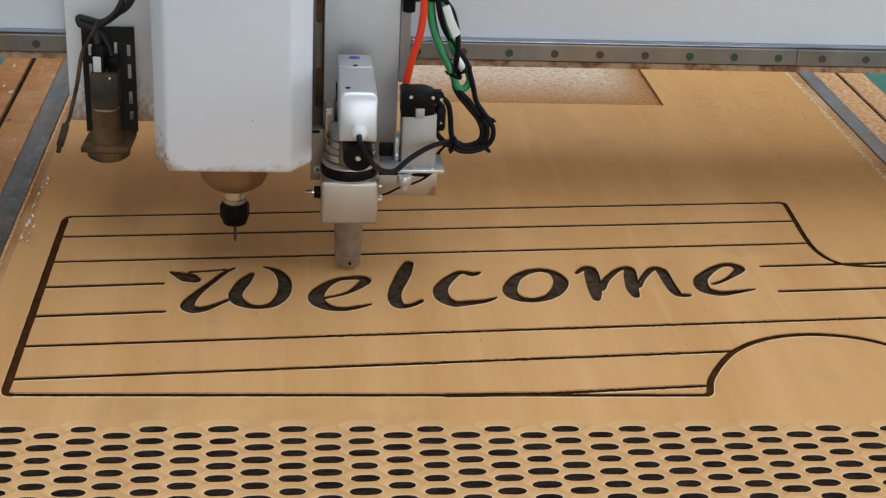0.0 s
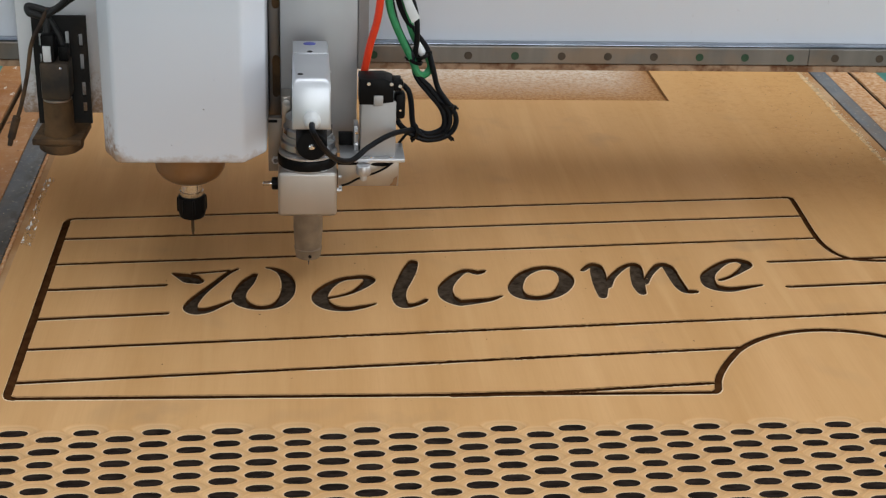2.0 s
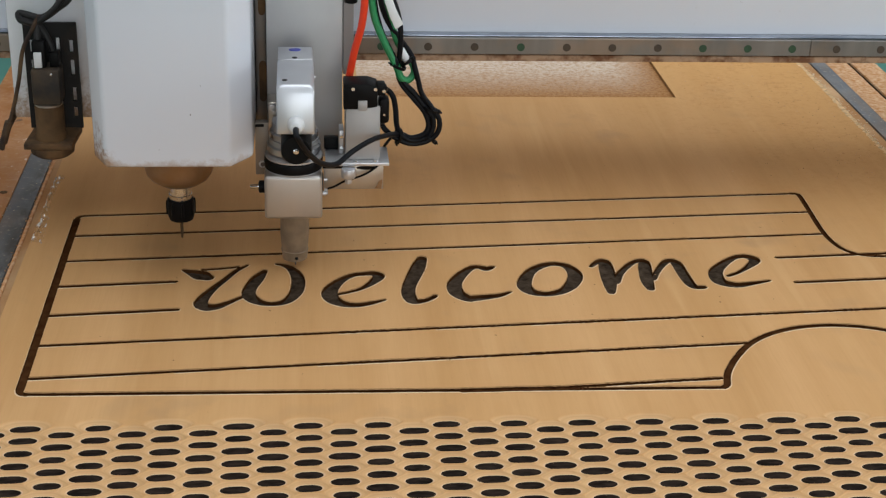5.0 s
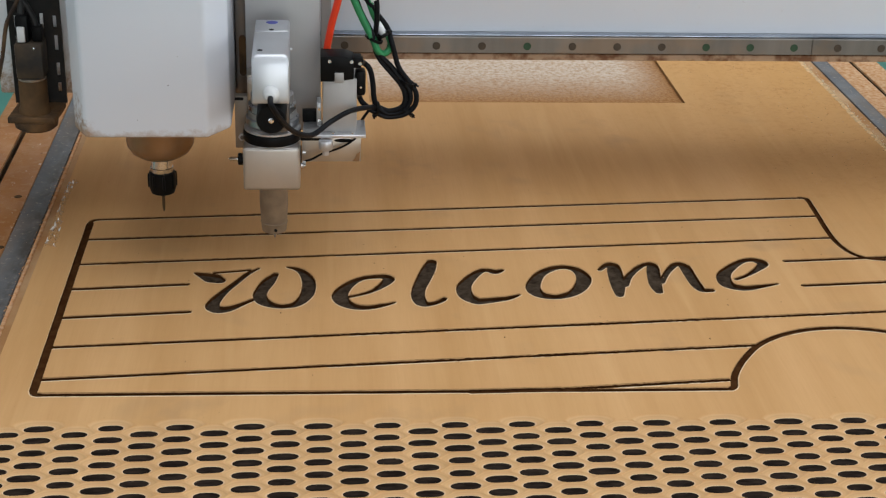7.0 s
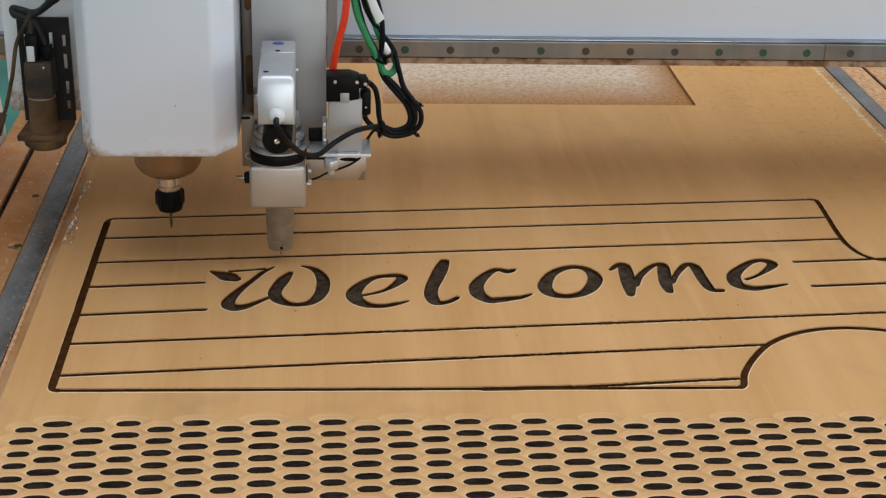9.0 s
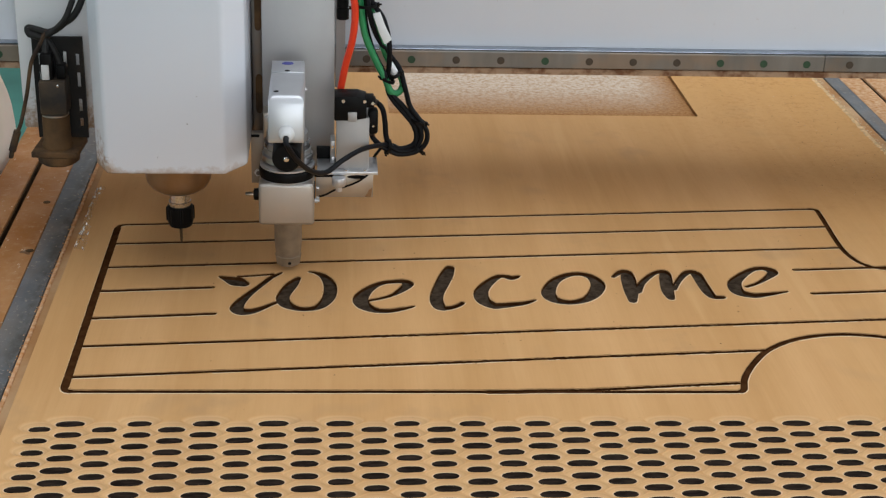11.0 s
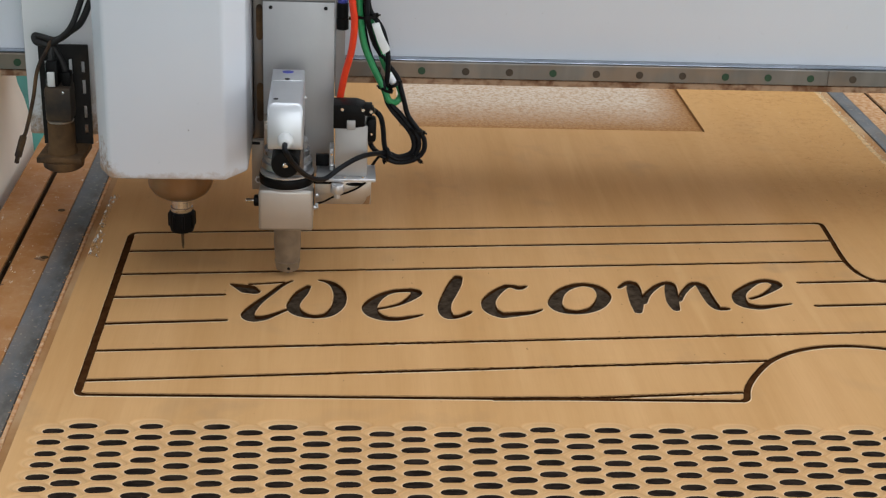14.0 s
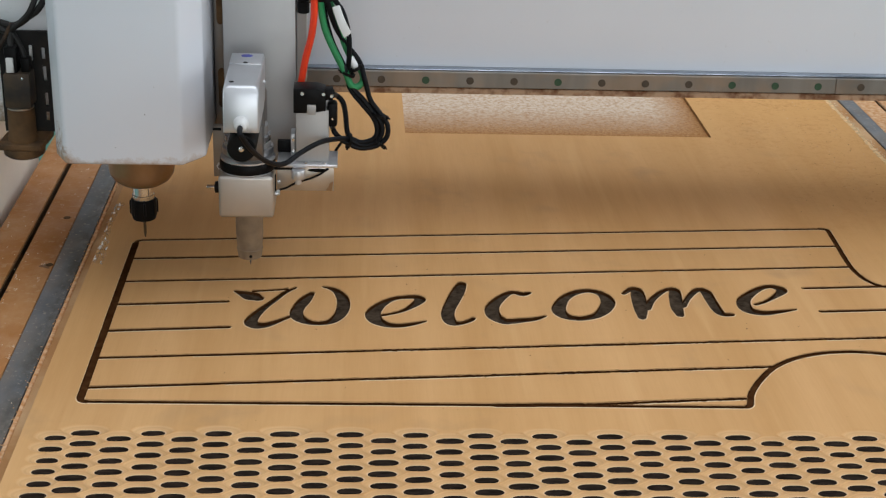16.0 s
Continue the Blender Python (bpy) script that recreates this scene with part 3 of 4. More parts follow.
        yield stroke_cells(pts, thin(w), rough=chips, steps=1), 0.0030
    # border of the sign
    def ruled(a, b, count=40):
        return [(a[0] + (b[0] - a[0]) * k / count, a[1] + (b[1] - a[1]) * k / count) for k in range(count + 1)]

    yield stroke_cells(ruled((0.0512, 0.006), (0.0512, 0.430), 20), thin(0.0092), rough=0.05, steps=2), 0.0032
    yield stroke_cells([(0.0512, 0.4295), (0.0518, 0.4345), (0.0545, 0.4390), (0.0590, 0.4412)], thin(0.0060)), 0.0032
    yield stroke_cells([(0.0512, 0.0065), (0.0516, 0.0020), (0.0540, -0.0015), (0.0590, -0.0032)], thin(0.0075)), 0.0032
    yield stroke_cells(ruled((0.0585, 0.4412), (1.0240, 0.5070)), thin(0.0052), rough=0.08, steps=2), 0.0030
    yield stroke_cells(ruled((0.0585, -0.0032), (0.7900, -0.0108)), thin(0.0058), rough=0.08, steps=2), 0.0030
    yield stroke_cells([(1.0235, 0.5070), (1.0300, 0.5060), (1.0335, 0.5000), (1.0325, 0.4750), (1.0308, 0.4450), (1.0285, 0.4100), (1.0275, 0.3750), (1.0300, 0.3480), (1.0370, 0.3260), (1.0510, 0.3115), (1.0720, 0.3060), (1.1080, 0.3045), (1.1650, 0.3100)], thin(0.0070), rough=0.05), 0.0032
    yield stroke_cells([(0.7880, -0.0105), (0.7930, -0.0060), (0.7960, 0.0040), (0.8010, 0.0200), (0.8180, 0.0500), (0.8470, 0.0860), (0.8880, 0.1120), (0.9390, 0.1235), (0.9910, 0.1180), (1.0310, 0.0990), (1.0660, 0.0650), (1.0850, 0.0200)], thin(0.0076), rough=0.05), 0.0032


SPLIT_Y = -0.048
BOARD_X = 0.003


def carved_face():
    """The board's upper sheet: its plan is parted along all grooves, and the parts in a groove lie lower."""
    from mathutils.geometry import convex_hull_2d, delaunay_2d_cdt
    x1, y0, y1, foot = 1.22, SPLIT_Y, 2.20, -0.0165
    plan = [[(BOARD_X, y0), (x1, y0), (x1, y1), (BOARD_X, y1)], [(0.432, 0.904), (0.953, 0.904), (0.953, 1.50), (0.432, 1.50)]]
    depth = [0.0, 0.0060]
    rim, rim_depth, shoulder_depth = 0.0012, 0.0004, 0.0006
    for cells, d in sign_strokes():
        for cell in cells:
            flat = [Vector((v.x, v.y)) for v in cell]
            hull = [flat[i] for i in convex_hull_2d(flat)]
            plan.append([(v.x, v.y) for v in hull])
            depth.append(d)
        # light painted in: a pale lit near rim, a brown shaded far shoulder
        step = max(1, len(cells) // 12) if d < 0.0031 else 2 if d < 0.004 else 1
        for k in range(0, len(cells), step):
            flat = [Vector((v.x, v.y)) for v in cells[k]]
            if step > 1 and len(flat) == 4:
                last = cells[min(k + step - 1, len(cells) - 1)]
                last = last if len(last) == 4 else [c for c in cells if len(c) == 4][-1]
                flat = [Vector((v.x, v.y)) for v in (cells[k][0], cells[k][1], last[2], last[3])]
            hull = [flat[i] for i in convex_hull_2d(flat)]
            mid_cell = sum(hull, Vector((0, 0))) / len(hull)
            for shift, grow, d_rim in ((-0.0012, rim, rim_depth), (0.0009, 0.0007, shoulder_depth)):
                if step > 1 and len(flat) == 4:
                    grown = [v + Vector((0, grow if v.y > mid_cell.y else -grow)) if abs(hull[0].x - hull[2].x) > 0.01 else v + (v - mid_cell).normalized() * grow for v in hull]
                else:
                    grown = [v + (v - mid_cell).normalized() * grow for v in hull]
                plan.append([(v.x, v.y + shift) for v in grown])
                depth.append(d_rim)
    verts, ties = [], []
    for p in plan:
        n = len(verts)
        ties.extend((n + k, n + (k + 1) % len(p)) for k in range(len(p)))
        verts.extend(Vector(q) for q in p)
    vs, _, fs, _, _, _ = delaunay_2d_cdt(verts, ties, [], 0, 1e-6, False)
    mid = np.array([[sum(vs[i].x for i in f) / len(f), sum(vs[i].y for i in f) / len(f)] for f in fs])
    low = np.zeros(len(fs))
    for p, d in zip(plan[1:], depth[1:]):
        q = np.array(p)
        near = np.where(((mid > q.min(0)) & (mid < q.max(0))).all(1))[0]
        m = mid[near]
        ways = []
        for k in range(len(q)):
            e, r = q[(k + 1) % len(q)] - q[k], m - q[k]
            ways.append(e[0] * r[:, 1] - e[1] * r[:, 0])
        ways = np.array(ways)
        inside = near[(ways >= 0).all(0) | (ways <= 0).all(0)]
        low[inside] = np.maximum(low[inside], d)
    low = [float(v) for v in low]
    edge = {}
    bm = bmesh.new()
    made = {}

    def at(i, d):
        if (i, d) not in made:
            made[i, d] = bm.verts.new((vs[i].x, vs[i].y, -d))
        return made[i, d]

    for f, d in zip(fs, low):
        face = bm.faces.new([at(i, d) for i in f])
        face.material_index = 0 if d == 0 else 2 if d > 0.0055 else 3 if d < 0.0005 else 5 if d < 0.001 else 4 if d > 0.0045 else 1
        for i, j in zip(f, list(f[1:]) + [f[0]]):
            edge.setdefault((min(i, j), max(i, j)), []).append((d, i, j))
    for users in edge.values():
        if len(users) == 2 and users[0][0] != users[1][0]:
            (d0, i, j), (d1, _, _) = sorted(users)
            wall = bm.faces.new((at(j, d0), at(i, d0), at(i, d1), at(j, d1)))
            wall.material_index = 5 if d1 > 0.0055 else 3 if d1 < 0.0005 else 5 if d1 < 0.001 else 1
        elif len(users) == 1:
            d, i, j = users[0]
            bm.faces.new((at(j, d), at(i, d), at(i, -foot), at(j, -foot)))
    me = bpy.data.meshes.new("face")
    bm.to_mesh(me)
    bm.free()
    for mt in (WOOD, GROOVE, POCKET, LIT_RIM, CUT_FLOOR, SHADE_EDGE):
        me.materials.append(mt)
    return new("face", me)


def lattice_mesh():
    """The perforated band: elliptical bowls cut through the veneer into the black core."""
    rng = np.random.default_rng(4)
    x0, x1, y0, y1 = BOARD_X, 1.22, -0.36, SPLIT_Y
    nx, ny = 800, 620
    X, Y = np.meshgrid(np.linspace(x0, x1, nx), np.linspace(y1, y0, ny))
    R, S = np.full(X.shape, 9.0), np.full(X.shape, 9.0)
    px, py = 0.06952, 0.0217
    for col in range(-1, 35):
        for row in range(0, 12):
            cx = 0.1381 + (col - 2) * px / 2
            cy = -0.0648 - 0.0105 * (cx - 0.138) - row * py - (0.52 * py if col % 2 else 0)
            if cx > 1.185 or cy < -0.325:
                continue
            s = min(max(1 + 0.05 * rng.standard_normal(), 0.93), 1.09)
            if col == -1:
                cx, s = cx + 0.0050, s * 0.88
            cx, cy = cx + rng.normal(0, 0.0006), cy + rng.normal(0, 0.0003)
            k = (np.abs(X - cx) < 0.06) & (np.abs(Y - cy) < 0.03)
            dx, dy = X[k] - cx, Y[k] - cy - 0.02 * (X[k] - cx)
            ends = np.maximum(np.abs(dx) - 0.0026 * s, 0) * 0.53 / s
            d = np.sqrt(ends ** 2 + dy ** 2) - 0.0002 * (s - 1) / 0.06
            S[k] = np.minimum(S[k], np.maximum(R[k], d))
            R[k] = np.minimum(R[k], d)
    # a ball-nosed cutter's short passes: round troughs that meet in thin weaving crests
    Z = np.minimum(-0.0037 + 31.0 * (R ** 2 - 0.0060 ** 2), 0)
    # a thin frayed burr stands on the crests
    Z = np.where(Z < -0.0004, Z + 0.0013 * np.exp(-((S - R) / 0.0013) ** 2), Z)
    verts = np.stack([X, Y, Z], -1).reshape(-1, 3)
    i = np.arange((ny - 1) * (nx - 1))
    r, c = i // (nx - 1), i % (nx - 1)
    a = r * nx + c
    faces = np.stack([a + nx, a + nx + 1, a + 1, a], -1)
    me = bpy.data.meshes.new("perforated_band")
    me.from_pydata(verts.tolist(), [], faces.tolist())
    me.shade_smooth()
    me.materials.append(WOOD)
    return me


def board():
    b = thing("carved_board", (0, 0, -0.0165), "tan veneered board with black carved lettering, plank lines and perforated band", "board")
    face = carved_face()
    face.parent = b
    face.location = (0, 0, 0.0165)
    band = new("perforated_band", lattice_mesh())
    tagged(band, "tan band pierced by rows of oval holes", kind="stuff")
    band.parent = b
    band.location = (0, 0, 0.0165)
    part("worn_edge", worn_edge(), WORN, b, "pale bruised board edge")
    part("core", box(BOARD_X, 1.22, -0.36, SPLIT_Y, -0.0165, -0.0037), CORE, b, "black core showing through the holes")


def flakes(name, count, place, size, material, label):
    """Loose chips as one body of small flat wedges."""
    rng = np.random.default_rng(abs(len(name) * 7 + count))
    verts, faces = [], []
    for _ in range(count):
        c = place(rng)
        if c is None:
            continue
        a, r = rng.uniform(0, 6.28), size * rng.uniform(0.4, 1.5)
        n = len(verts)
        for k in range(3):
            q = a + k * 2.1 + rng.uniform(-0.4, 0.4)
            verts.append((c[0] + r * math.cos(q), c[1] + r * 1.3 * math.sin(q), c[2] - 0.0002))
        verts.append((c[0] + rng.uniform(-0.3, 0.3) * r, c[1] + rng.uniform(-0.3, 0.3) * r, c[2] + r * rng.uniform(0.3, 0.7)))
        faces += [(n, n + 1, n + 3), (n + 1, n + 2, n + 3), (n + 2, n, n + 3), (n + 2, n + 1, n)]
    me = bpy.data.meshes.new(name)
    me.from_pydata(verts, [], faces)
    me.materials.append(material)
    tagged(new(name, me), label, "sawdust", kind="stuff")


def far_corner(rng):
    x, y = 1.215 - abs(rng.normal(0, 0.13)), rng.uniform(0.55, 1.5)
    return (x, y, 0.0) if 0.955 < x else None


def right_edge(rng):
    return (1.2365 + rng.normal(0, 0.008), rng.uniform(0.3, 1.6), BED_Z + 0.0005)


def left_edge(rng):
    return (-0.0180 + rng.normal(0, 0.0022), rng.uniform(-0.25, 0.75), BED_Z + 0.001)


def left_strip(rng):
    y = rng.normal(0.45, 0.25)
    return (rng.uniform(-0.150, -0.024), y, BED_Z + 0.001) if not -0.110 < rng.uniform(-0.111, -0.09) < -0.098 else None


def beside_letters(rng):
    return (rng.uniform(0.1, 1.0), rng.uniform(0.03, 0.42), 0.0)


def loose_dust():
    flakes("dark_chips", 170, far_corner, 0.0011, DARK_CHIP, "scattered dark brown wood chips on the board")
    flakes("pale_chips", 700, far_corner, 0.0013, SLAT, "scattered pale sawdust on the board")
    flakes("edge_chips", 1500, right_edge, 0.0014, PALE_CHIP, "pale sawdust along the board edge")
    flakes("seam_chips", 240, left_edge, 0.0013, SLAT, "pale sawdust along the aluminium strip")
    flakes("strip_chips", 90, left_strip, 0.0011, PALE_CHIP, "white sawdust specks on the bed")
    flakes("letter_crumbs", 70, beside_letters, 0.0012, DARK_CHIP, "dark crumbs beside the carved letters")


def worn_edge():
    """The pale bruised edge of the board."""
    rng = np.random.default_rng(9)
    bm = bmesh.new()
    rows = []
    for k in range(420):
        y = 0.2 + k * 0.0040
        w = 0.0025 + 0.004 * rng.random() + 0.001 * math.sin(k * 0.09)
        rows.append([bm.verts.new(v) for v in ((1.2195 - w, y, 0.0002), (1.2205, y, 0.0018 * rng.random() + 0.0005), (1.2255 + 0.006 * rng.random(), y, -0.010))])
    for p, q in zip(rows, rows[1:]):
        for k in range(2):
            bm.faces.new((p[k], p[k + 1], q[k + 1], q[k]))
    return bm


def tape():
    """A torn length of clear tape, crumpled over the board's left edge."""
    rng = np.random.default_rng(3)
    bm = bmesh.new()
    rows = []
    for k in range(46):
        y = 0.356 + k * 0.0047
        row = []
        for j in range(7):
            u = j / 6
            x = 0.004 + 0.0150 * u * (0.72 + 0.28 * math.cos(k * 0.11)) + 0.0008 * rng.standard_normal()
            row.append(bm.verts.new((x, y + 0.0006 * rng.standard_normal(), 0.0006 + abs(0.0034 * rng.standard_normal()) * (1 if 0 < j < 6 else 0.2))))
        rows.append(row)
    for p, q in zip(rows, rows[1:]):
        for j in range(6):
            bm.faces.new((p[j], p[j + 1], q[j + 1], q[j]))
    return bm


# ---- gantry, in its place at the start ----
RY = 0.477
RAIL_Z0, RAIL_Z1 = 0.2115, 0.2335


def gantry():
    g = thing("gantry", (0.61, RY, 0.2), "white painted gantry beam with a dusty steel guide rail", "gantry")
    part("beam", box(-0.40, 1.62, RY + 0.020, RY + 0.27, 0.2025, 0.80, 0.003), BEAM, g)
    # dark strip that stands in for the shadow under the overhanging rail
    part("rail_seat", box(-0.38, 1.60, RY + 0.006, RY + 0.0195, 0.2096, 0.2114), GROOVE, g)
    part("lower_lip", box(-0.40, 1.62, RY + 0.0045, RY + 0.0195, 0.2010, 0.2093, 0.001), LIP, g, "sawdust-covered lip under the rail")
    bm = prism([(RY, RAIL_Z0), (RY + 0.0195, RAIL_Z0), (RY + 0.0195, RAIL_Z1), (RY + 0.0, RAIL_Z1)], "x", -0.38, 1.0075, 0.0008, seg=1)
    rail = part("guide_rail", bm, RAIL, g, "steel guide rail with plugged bolt holes")
    part("guide_rail", prism([(RY, RAIL_Z0), (RY + 0.0195, RAIL_Z0), (RY + 0.0195, RAIL_Z1), (RY + 0.0, RAIL_Z1)], "x", 1.0077, 1.60, 0.0008, seg=1), RAIL, g, "steel guide rail with plugged bolt holes")
    part("rail_cap_strip", box(-0.38, 1.60, RY + 0.004, RY + 0.0195, RAIL_Z1 + 0.0005, RAIL_Z1 + 0.0022, 0.0005), BLUED, g, "bright polished strip")
    for i in range(32):
        x = 0.863 - 0.06 * 20 + 0.06 * i
        green = i in (4, 9, 13, 16, 20, 21, 22, 26)
        part("rail_plug", lathe((x, RY, 0.2215), [(0.0052, -0.0006), (0.0052, 0.001)], 16, "y"), PLUG_G if green else PLUG_B, rail)
    outline = [(0.36, -0.30), (0.845, -0.30), (0.845, -0.042), (0.838, 0.004), (0.824, 0.04), (0.806, 0.065), (0.766, 0.105), (0.72, 0.1955), (0.47, 0.1955), (0.40, 0.06)]
    part("side_plate", prism(outline, "x", -0.222, -0.164, 0.006), CREAM, g, "cream painted gantry side plate")
    part("side_plate", prism(outline, "x", 1.41, 1.468, 0.006), CREAM, g, "cream painted gantry side plate")
    return g


# ---- tool head, in its place at the start ----
def spot(u, v, y):
    """A place on the cable drawing: units to the right and down from its corner, and the depth."""
    return near((0.4602 + u * 2.266e-4, y, 0.3622 - v * 2.37e-4))


def tie(h, at, r, turn=(0, 0, 0)):
    """A cable tie: a band round the bundle with its head and cut end."""
    bm = bmesh.new()
    rings = []
    for i in range(18):
        a = 2 * math.pi * i / 18
        c, q = math.cos(a), math.sin(a)
        rings.append([bm.verts.new((rr * c, rr * q, zz)) for rr, zz in ((r, -0.0018), (r + 0.0012, -0.0018), (r + 0.0012, 0.0018), (r, 0.0018))])
    for i in range(18):
        p, n = rings[i], rings[(i + 1) % 18]
        for k in range(4):
            bm.faces.new((p[k], p[(k + 1) % 4], n[(k + 1) % 4], n[k]))
    box(r, r + 0.004, -0.0025, 0.0025, -0.0025, 0.0025, 0.0005, bm=bm)
    box(r + 0.002, r + 0.0065, -0.0016, 0.0016, -0.0008, 0.0008, bm=bm)
    bmesh.ops.transform(bm, matrix=pose(*at, *turn), verts=bm.verts)
    part("cable_tie", bm, BLACK, h)


def bolt(h, at, axis, r, length, material=CHROME):
    part("bolt", lathe(at, [(r, 0), (r, length * 0.6), (r * 0.55, length * 0.62), (r * 0.55, length)], 12, axis), material, h)


EYE = Vector((0.466, -1.355, 0.790))


def near(p, y0=0.300, y1=0.318):
    """A place carried along the line of sight from depth y0 to depth y1."""
    return tuple(EYE + (Vector(p) - EYE) * ((y1 - EYE.y) / (y0 - EYE.y)))


def recast(obs, y0, y1):
    """Sets parts of the head nearer or deeper at the same apparent size."""
    k = (y1 - EYE.y) / (y0 - EYE.y)
    for ob in obs:
        e = EYE - ORIGIN[ob.name]
        ob.data.transform(Matrix.Translation(e) @ Matrix.Scale(k, 4) @ Matrix.Translation(-e))


def cap_shell():
    """The long flat-topped motor housing: a rounded section drawn from its front to the back plate."""
    bm = bmesh.new()
    rings = []
    for y, inset, half, r in ((0.1622, 0.0020, 0.0203, 0.0068), (0.1626, 0.0010, 0.0203, 0.0072), (0.1636, 0.0003, 0.0203, 0.0074), (0.1675, 0.0, 0.0203, 0.0074),
                              (0.1760, 0.0, 0.0203, 0.0066), (0.2100, 0.0, 0.0201, 0.0036), (0.2550, 0.0, 0.0200, 0.0028), (0.3010, 0.0, 0.0192, 0.0025)):
        w, top, foot = half - inset, 0.2714 - inset * 1.25, 0.2180 + inset
        up = [foot + (top - r - foot) * k / 7 for k in range(8)]
        flat = [(w, z) for z in up] + [(w - r + r * math.cos(a), top - r + r * math.sin(a)) for a in (k * math.pi / 12 for k in range(1, 7))]
        flat += [(-x, z) for x, z in reversed(flat)]
        # the front leans back in a slow curve towards the top
        lean = max(0.0, 1 - (y - 0.1622) / 0.03)
        rings.append([bm.verts.new((0.4155 + x, y + lean * 0.010 * ((z - 0.218) / 0.0534) ** 3, z)) for x, z in flat])
    n = len(rings[0])
    for a, b in zip(rings, rings[1:]):
        for i in range(n):
            bm.faces.new((a[i], a[(i + 1) % n], b[(i + 1) % n], b[i]))
    for ring in (rings[0], rings[-1]):
        for i in range(n // 2 - 1):
            bm.faces.new((ring[i], ring[i + 1], ring[n - 2 - i], ring[n - 1 - i]))
    return bm


def tool_head():
    h = thing("tool_head", (0.40, 0.40, 0.0), "white and silver machine head with spindle, knife tool and cables", "machine head")
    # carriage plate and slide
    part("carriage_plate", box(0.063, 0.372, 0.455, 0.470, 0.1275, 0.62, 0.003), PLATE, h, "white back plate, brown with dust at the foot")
    part("bearing_block", box(0.16, 0.46, 0.4702, 0.4762, 0.205, 0.240, 0.001), DARK_STEEL, h)
    part("slide_column", box(0.362, 0.4700, 0.385, 0.4545, 0.150, 0.62, 0.002), DARK_STEEL, h, "dark slide column")
    slide = part("slide_rail", box(0.3675, 0.3800, 0.372, 0.3845, 0.150, 0.62, 0.001), SLIDE, h, "worn steel slide rail")
    for za, zb in ((0.186, 0.2265), (0.294, 0.329), (0.402, 0.437), (0.510, 0.545)):
        rim = [(0.3757 + 0.0044 * math.cos(a), (zb if k < 7 else za) + 0.0058 * math.sin(a)) for k, a in ((k, k * math.pi / 6 if k < 7 else (k - 1) * math.pi / 6) for k in range(14))]
        part("bolt_slot", prism(rim, "y", 0.3715, 0.3725), BROWN_DUST, slide, "dark long slot")
    part("side_strip", box(0.4712, 0.4835, 0.352, 0.380, 0.222, 0.62, 0.001), ALU_PLATE, h)
    # spindle cover
    plan = [(0.2045, 0.217), (0.3425, 0.217), (0.3665, 0.250), (0.3665, 0.425), (0.188, 0.425), (0.188, 0.250)]
    part("spindle_cover", prism(plan, "z", 0.157, 0.62, 0.0042, seg=3), COVER, h, "white sheet-metal spindle cover")
    sp = part("spindle", lathe((0.279, 0.297, 0), [(0.0400, 0.20), (0.0402, 0.127), (0.0392, 0.121), (0.0345, 0.1135), (0.026, 0.1075), (0.012, 0.1058)], 40), SPINDLE, h, "sawdust-caked spindle nose")
    part("shaft", lathe((0.279, 0.297, 0), [(0.0128, 0.107), (0.0128, 0.092), (0.0138, 0.0915), (0.0138, 0.086), (0.0110, 0.080)], 32), CHROME, sp, "bright steel shaft")
    nut = lathe((0.279, 0.297, 0), [(0.012, 0.0865), (0.0158, 0.0845), (0.0164, 0.079), (0.0162, 0.066), (0.0142, 0.0590), (0.010, 0.0570), (0.004, 0.0565)], 24)
    part("collet_nut", nut, BLACK, sp, "black collet nut")
    for k in range(8):
        a = k * math.pi / 4 + 0.2
        c = Vector((0.279 + 0.0160 * math.cos(a), 0.297 + 0.0160 * math.sin(a), 0))
        part("nut_flute", lathe((c.x, c.y, 0), [(0.0015, 0.066), (0.0017, 0.070), (0.0017, 0.080), (0.0012, 0.084)], 8), BLACK, sp)
    part("cutter_bit", lathe((0.279, 0.297, 0), [(0.0018, 0.058), (0.0018, 0.040), (0.0009, 0.033)], 10), CUP, sp, "thin brown cutter bit")
    recast(list(h.children) and [sp] + list(sp.children), 0.297, 0.352)
    for x, z, r in ((0.3000, 0.2204, 0.0008), (0.2640, 0.1790, 0.0005), (0.3120, 0.2540, 0.0004)):
        part("paint_chip", lathe((x, 0.2168, z), [(r, 0), (r, 0.0008)], 7, "y"), DARK_STEEL, h, "small dark paint chip")
    # knife tool: plate, motor cap, clamp, block, nozzle
    part("mounting_plate", box(0.381, 0.4705, 0.347, 0.372, 0.118, 0.345, 0.0012), ALU_PLATE, h, "grey aluminium mounting plate")
    part("upper_plate", box(0.381, 0.4705, 0.3485, 0.372, 0.3458, 0.62, 0.0012), ALU_PLATE, h)
    for x in (0.391, 0.459):
        part("screw", lathe((x, 0.347, 0.3375), [(0.0024, -0.0008), (0.0024, 0.001)], 12, "y"), BLACK, h)
    cap = part("motor_cap", cap_shell(), CAST, h, "satin silver motor cap")
    part("cap_plate", box(0.3958, 0.4338, 0.2560, 0.3000, 0.2714, 0.2726, 0.0005), CAST, cap)
    part("badge", prism([(0.4145 + 0.0068 * math.cos(k * 0.3927), 0.2885 + 0.0048 * math.sin(k * 0.3927)) for k in range(16)], "z", 0.2724, 0.2732), BLUE, cap, "small blue oval badge")
    for x, y, z in ((0.4146, 0.2600, 0.2725), (0.4041, 0.1870, 0.2711)):
        part("cap_screw", lathe((x, y, z), [(0.0030, 0), (0.0030, 0.0006)], 12), BLACK, cap)
    part("cap_seam", box(0.3942, 0.3956, 0.3005, 0.3030, 0.2140, 0.2380), BLACK, cap)
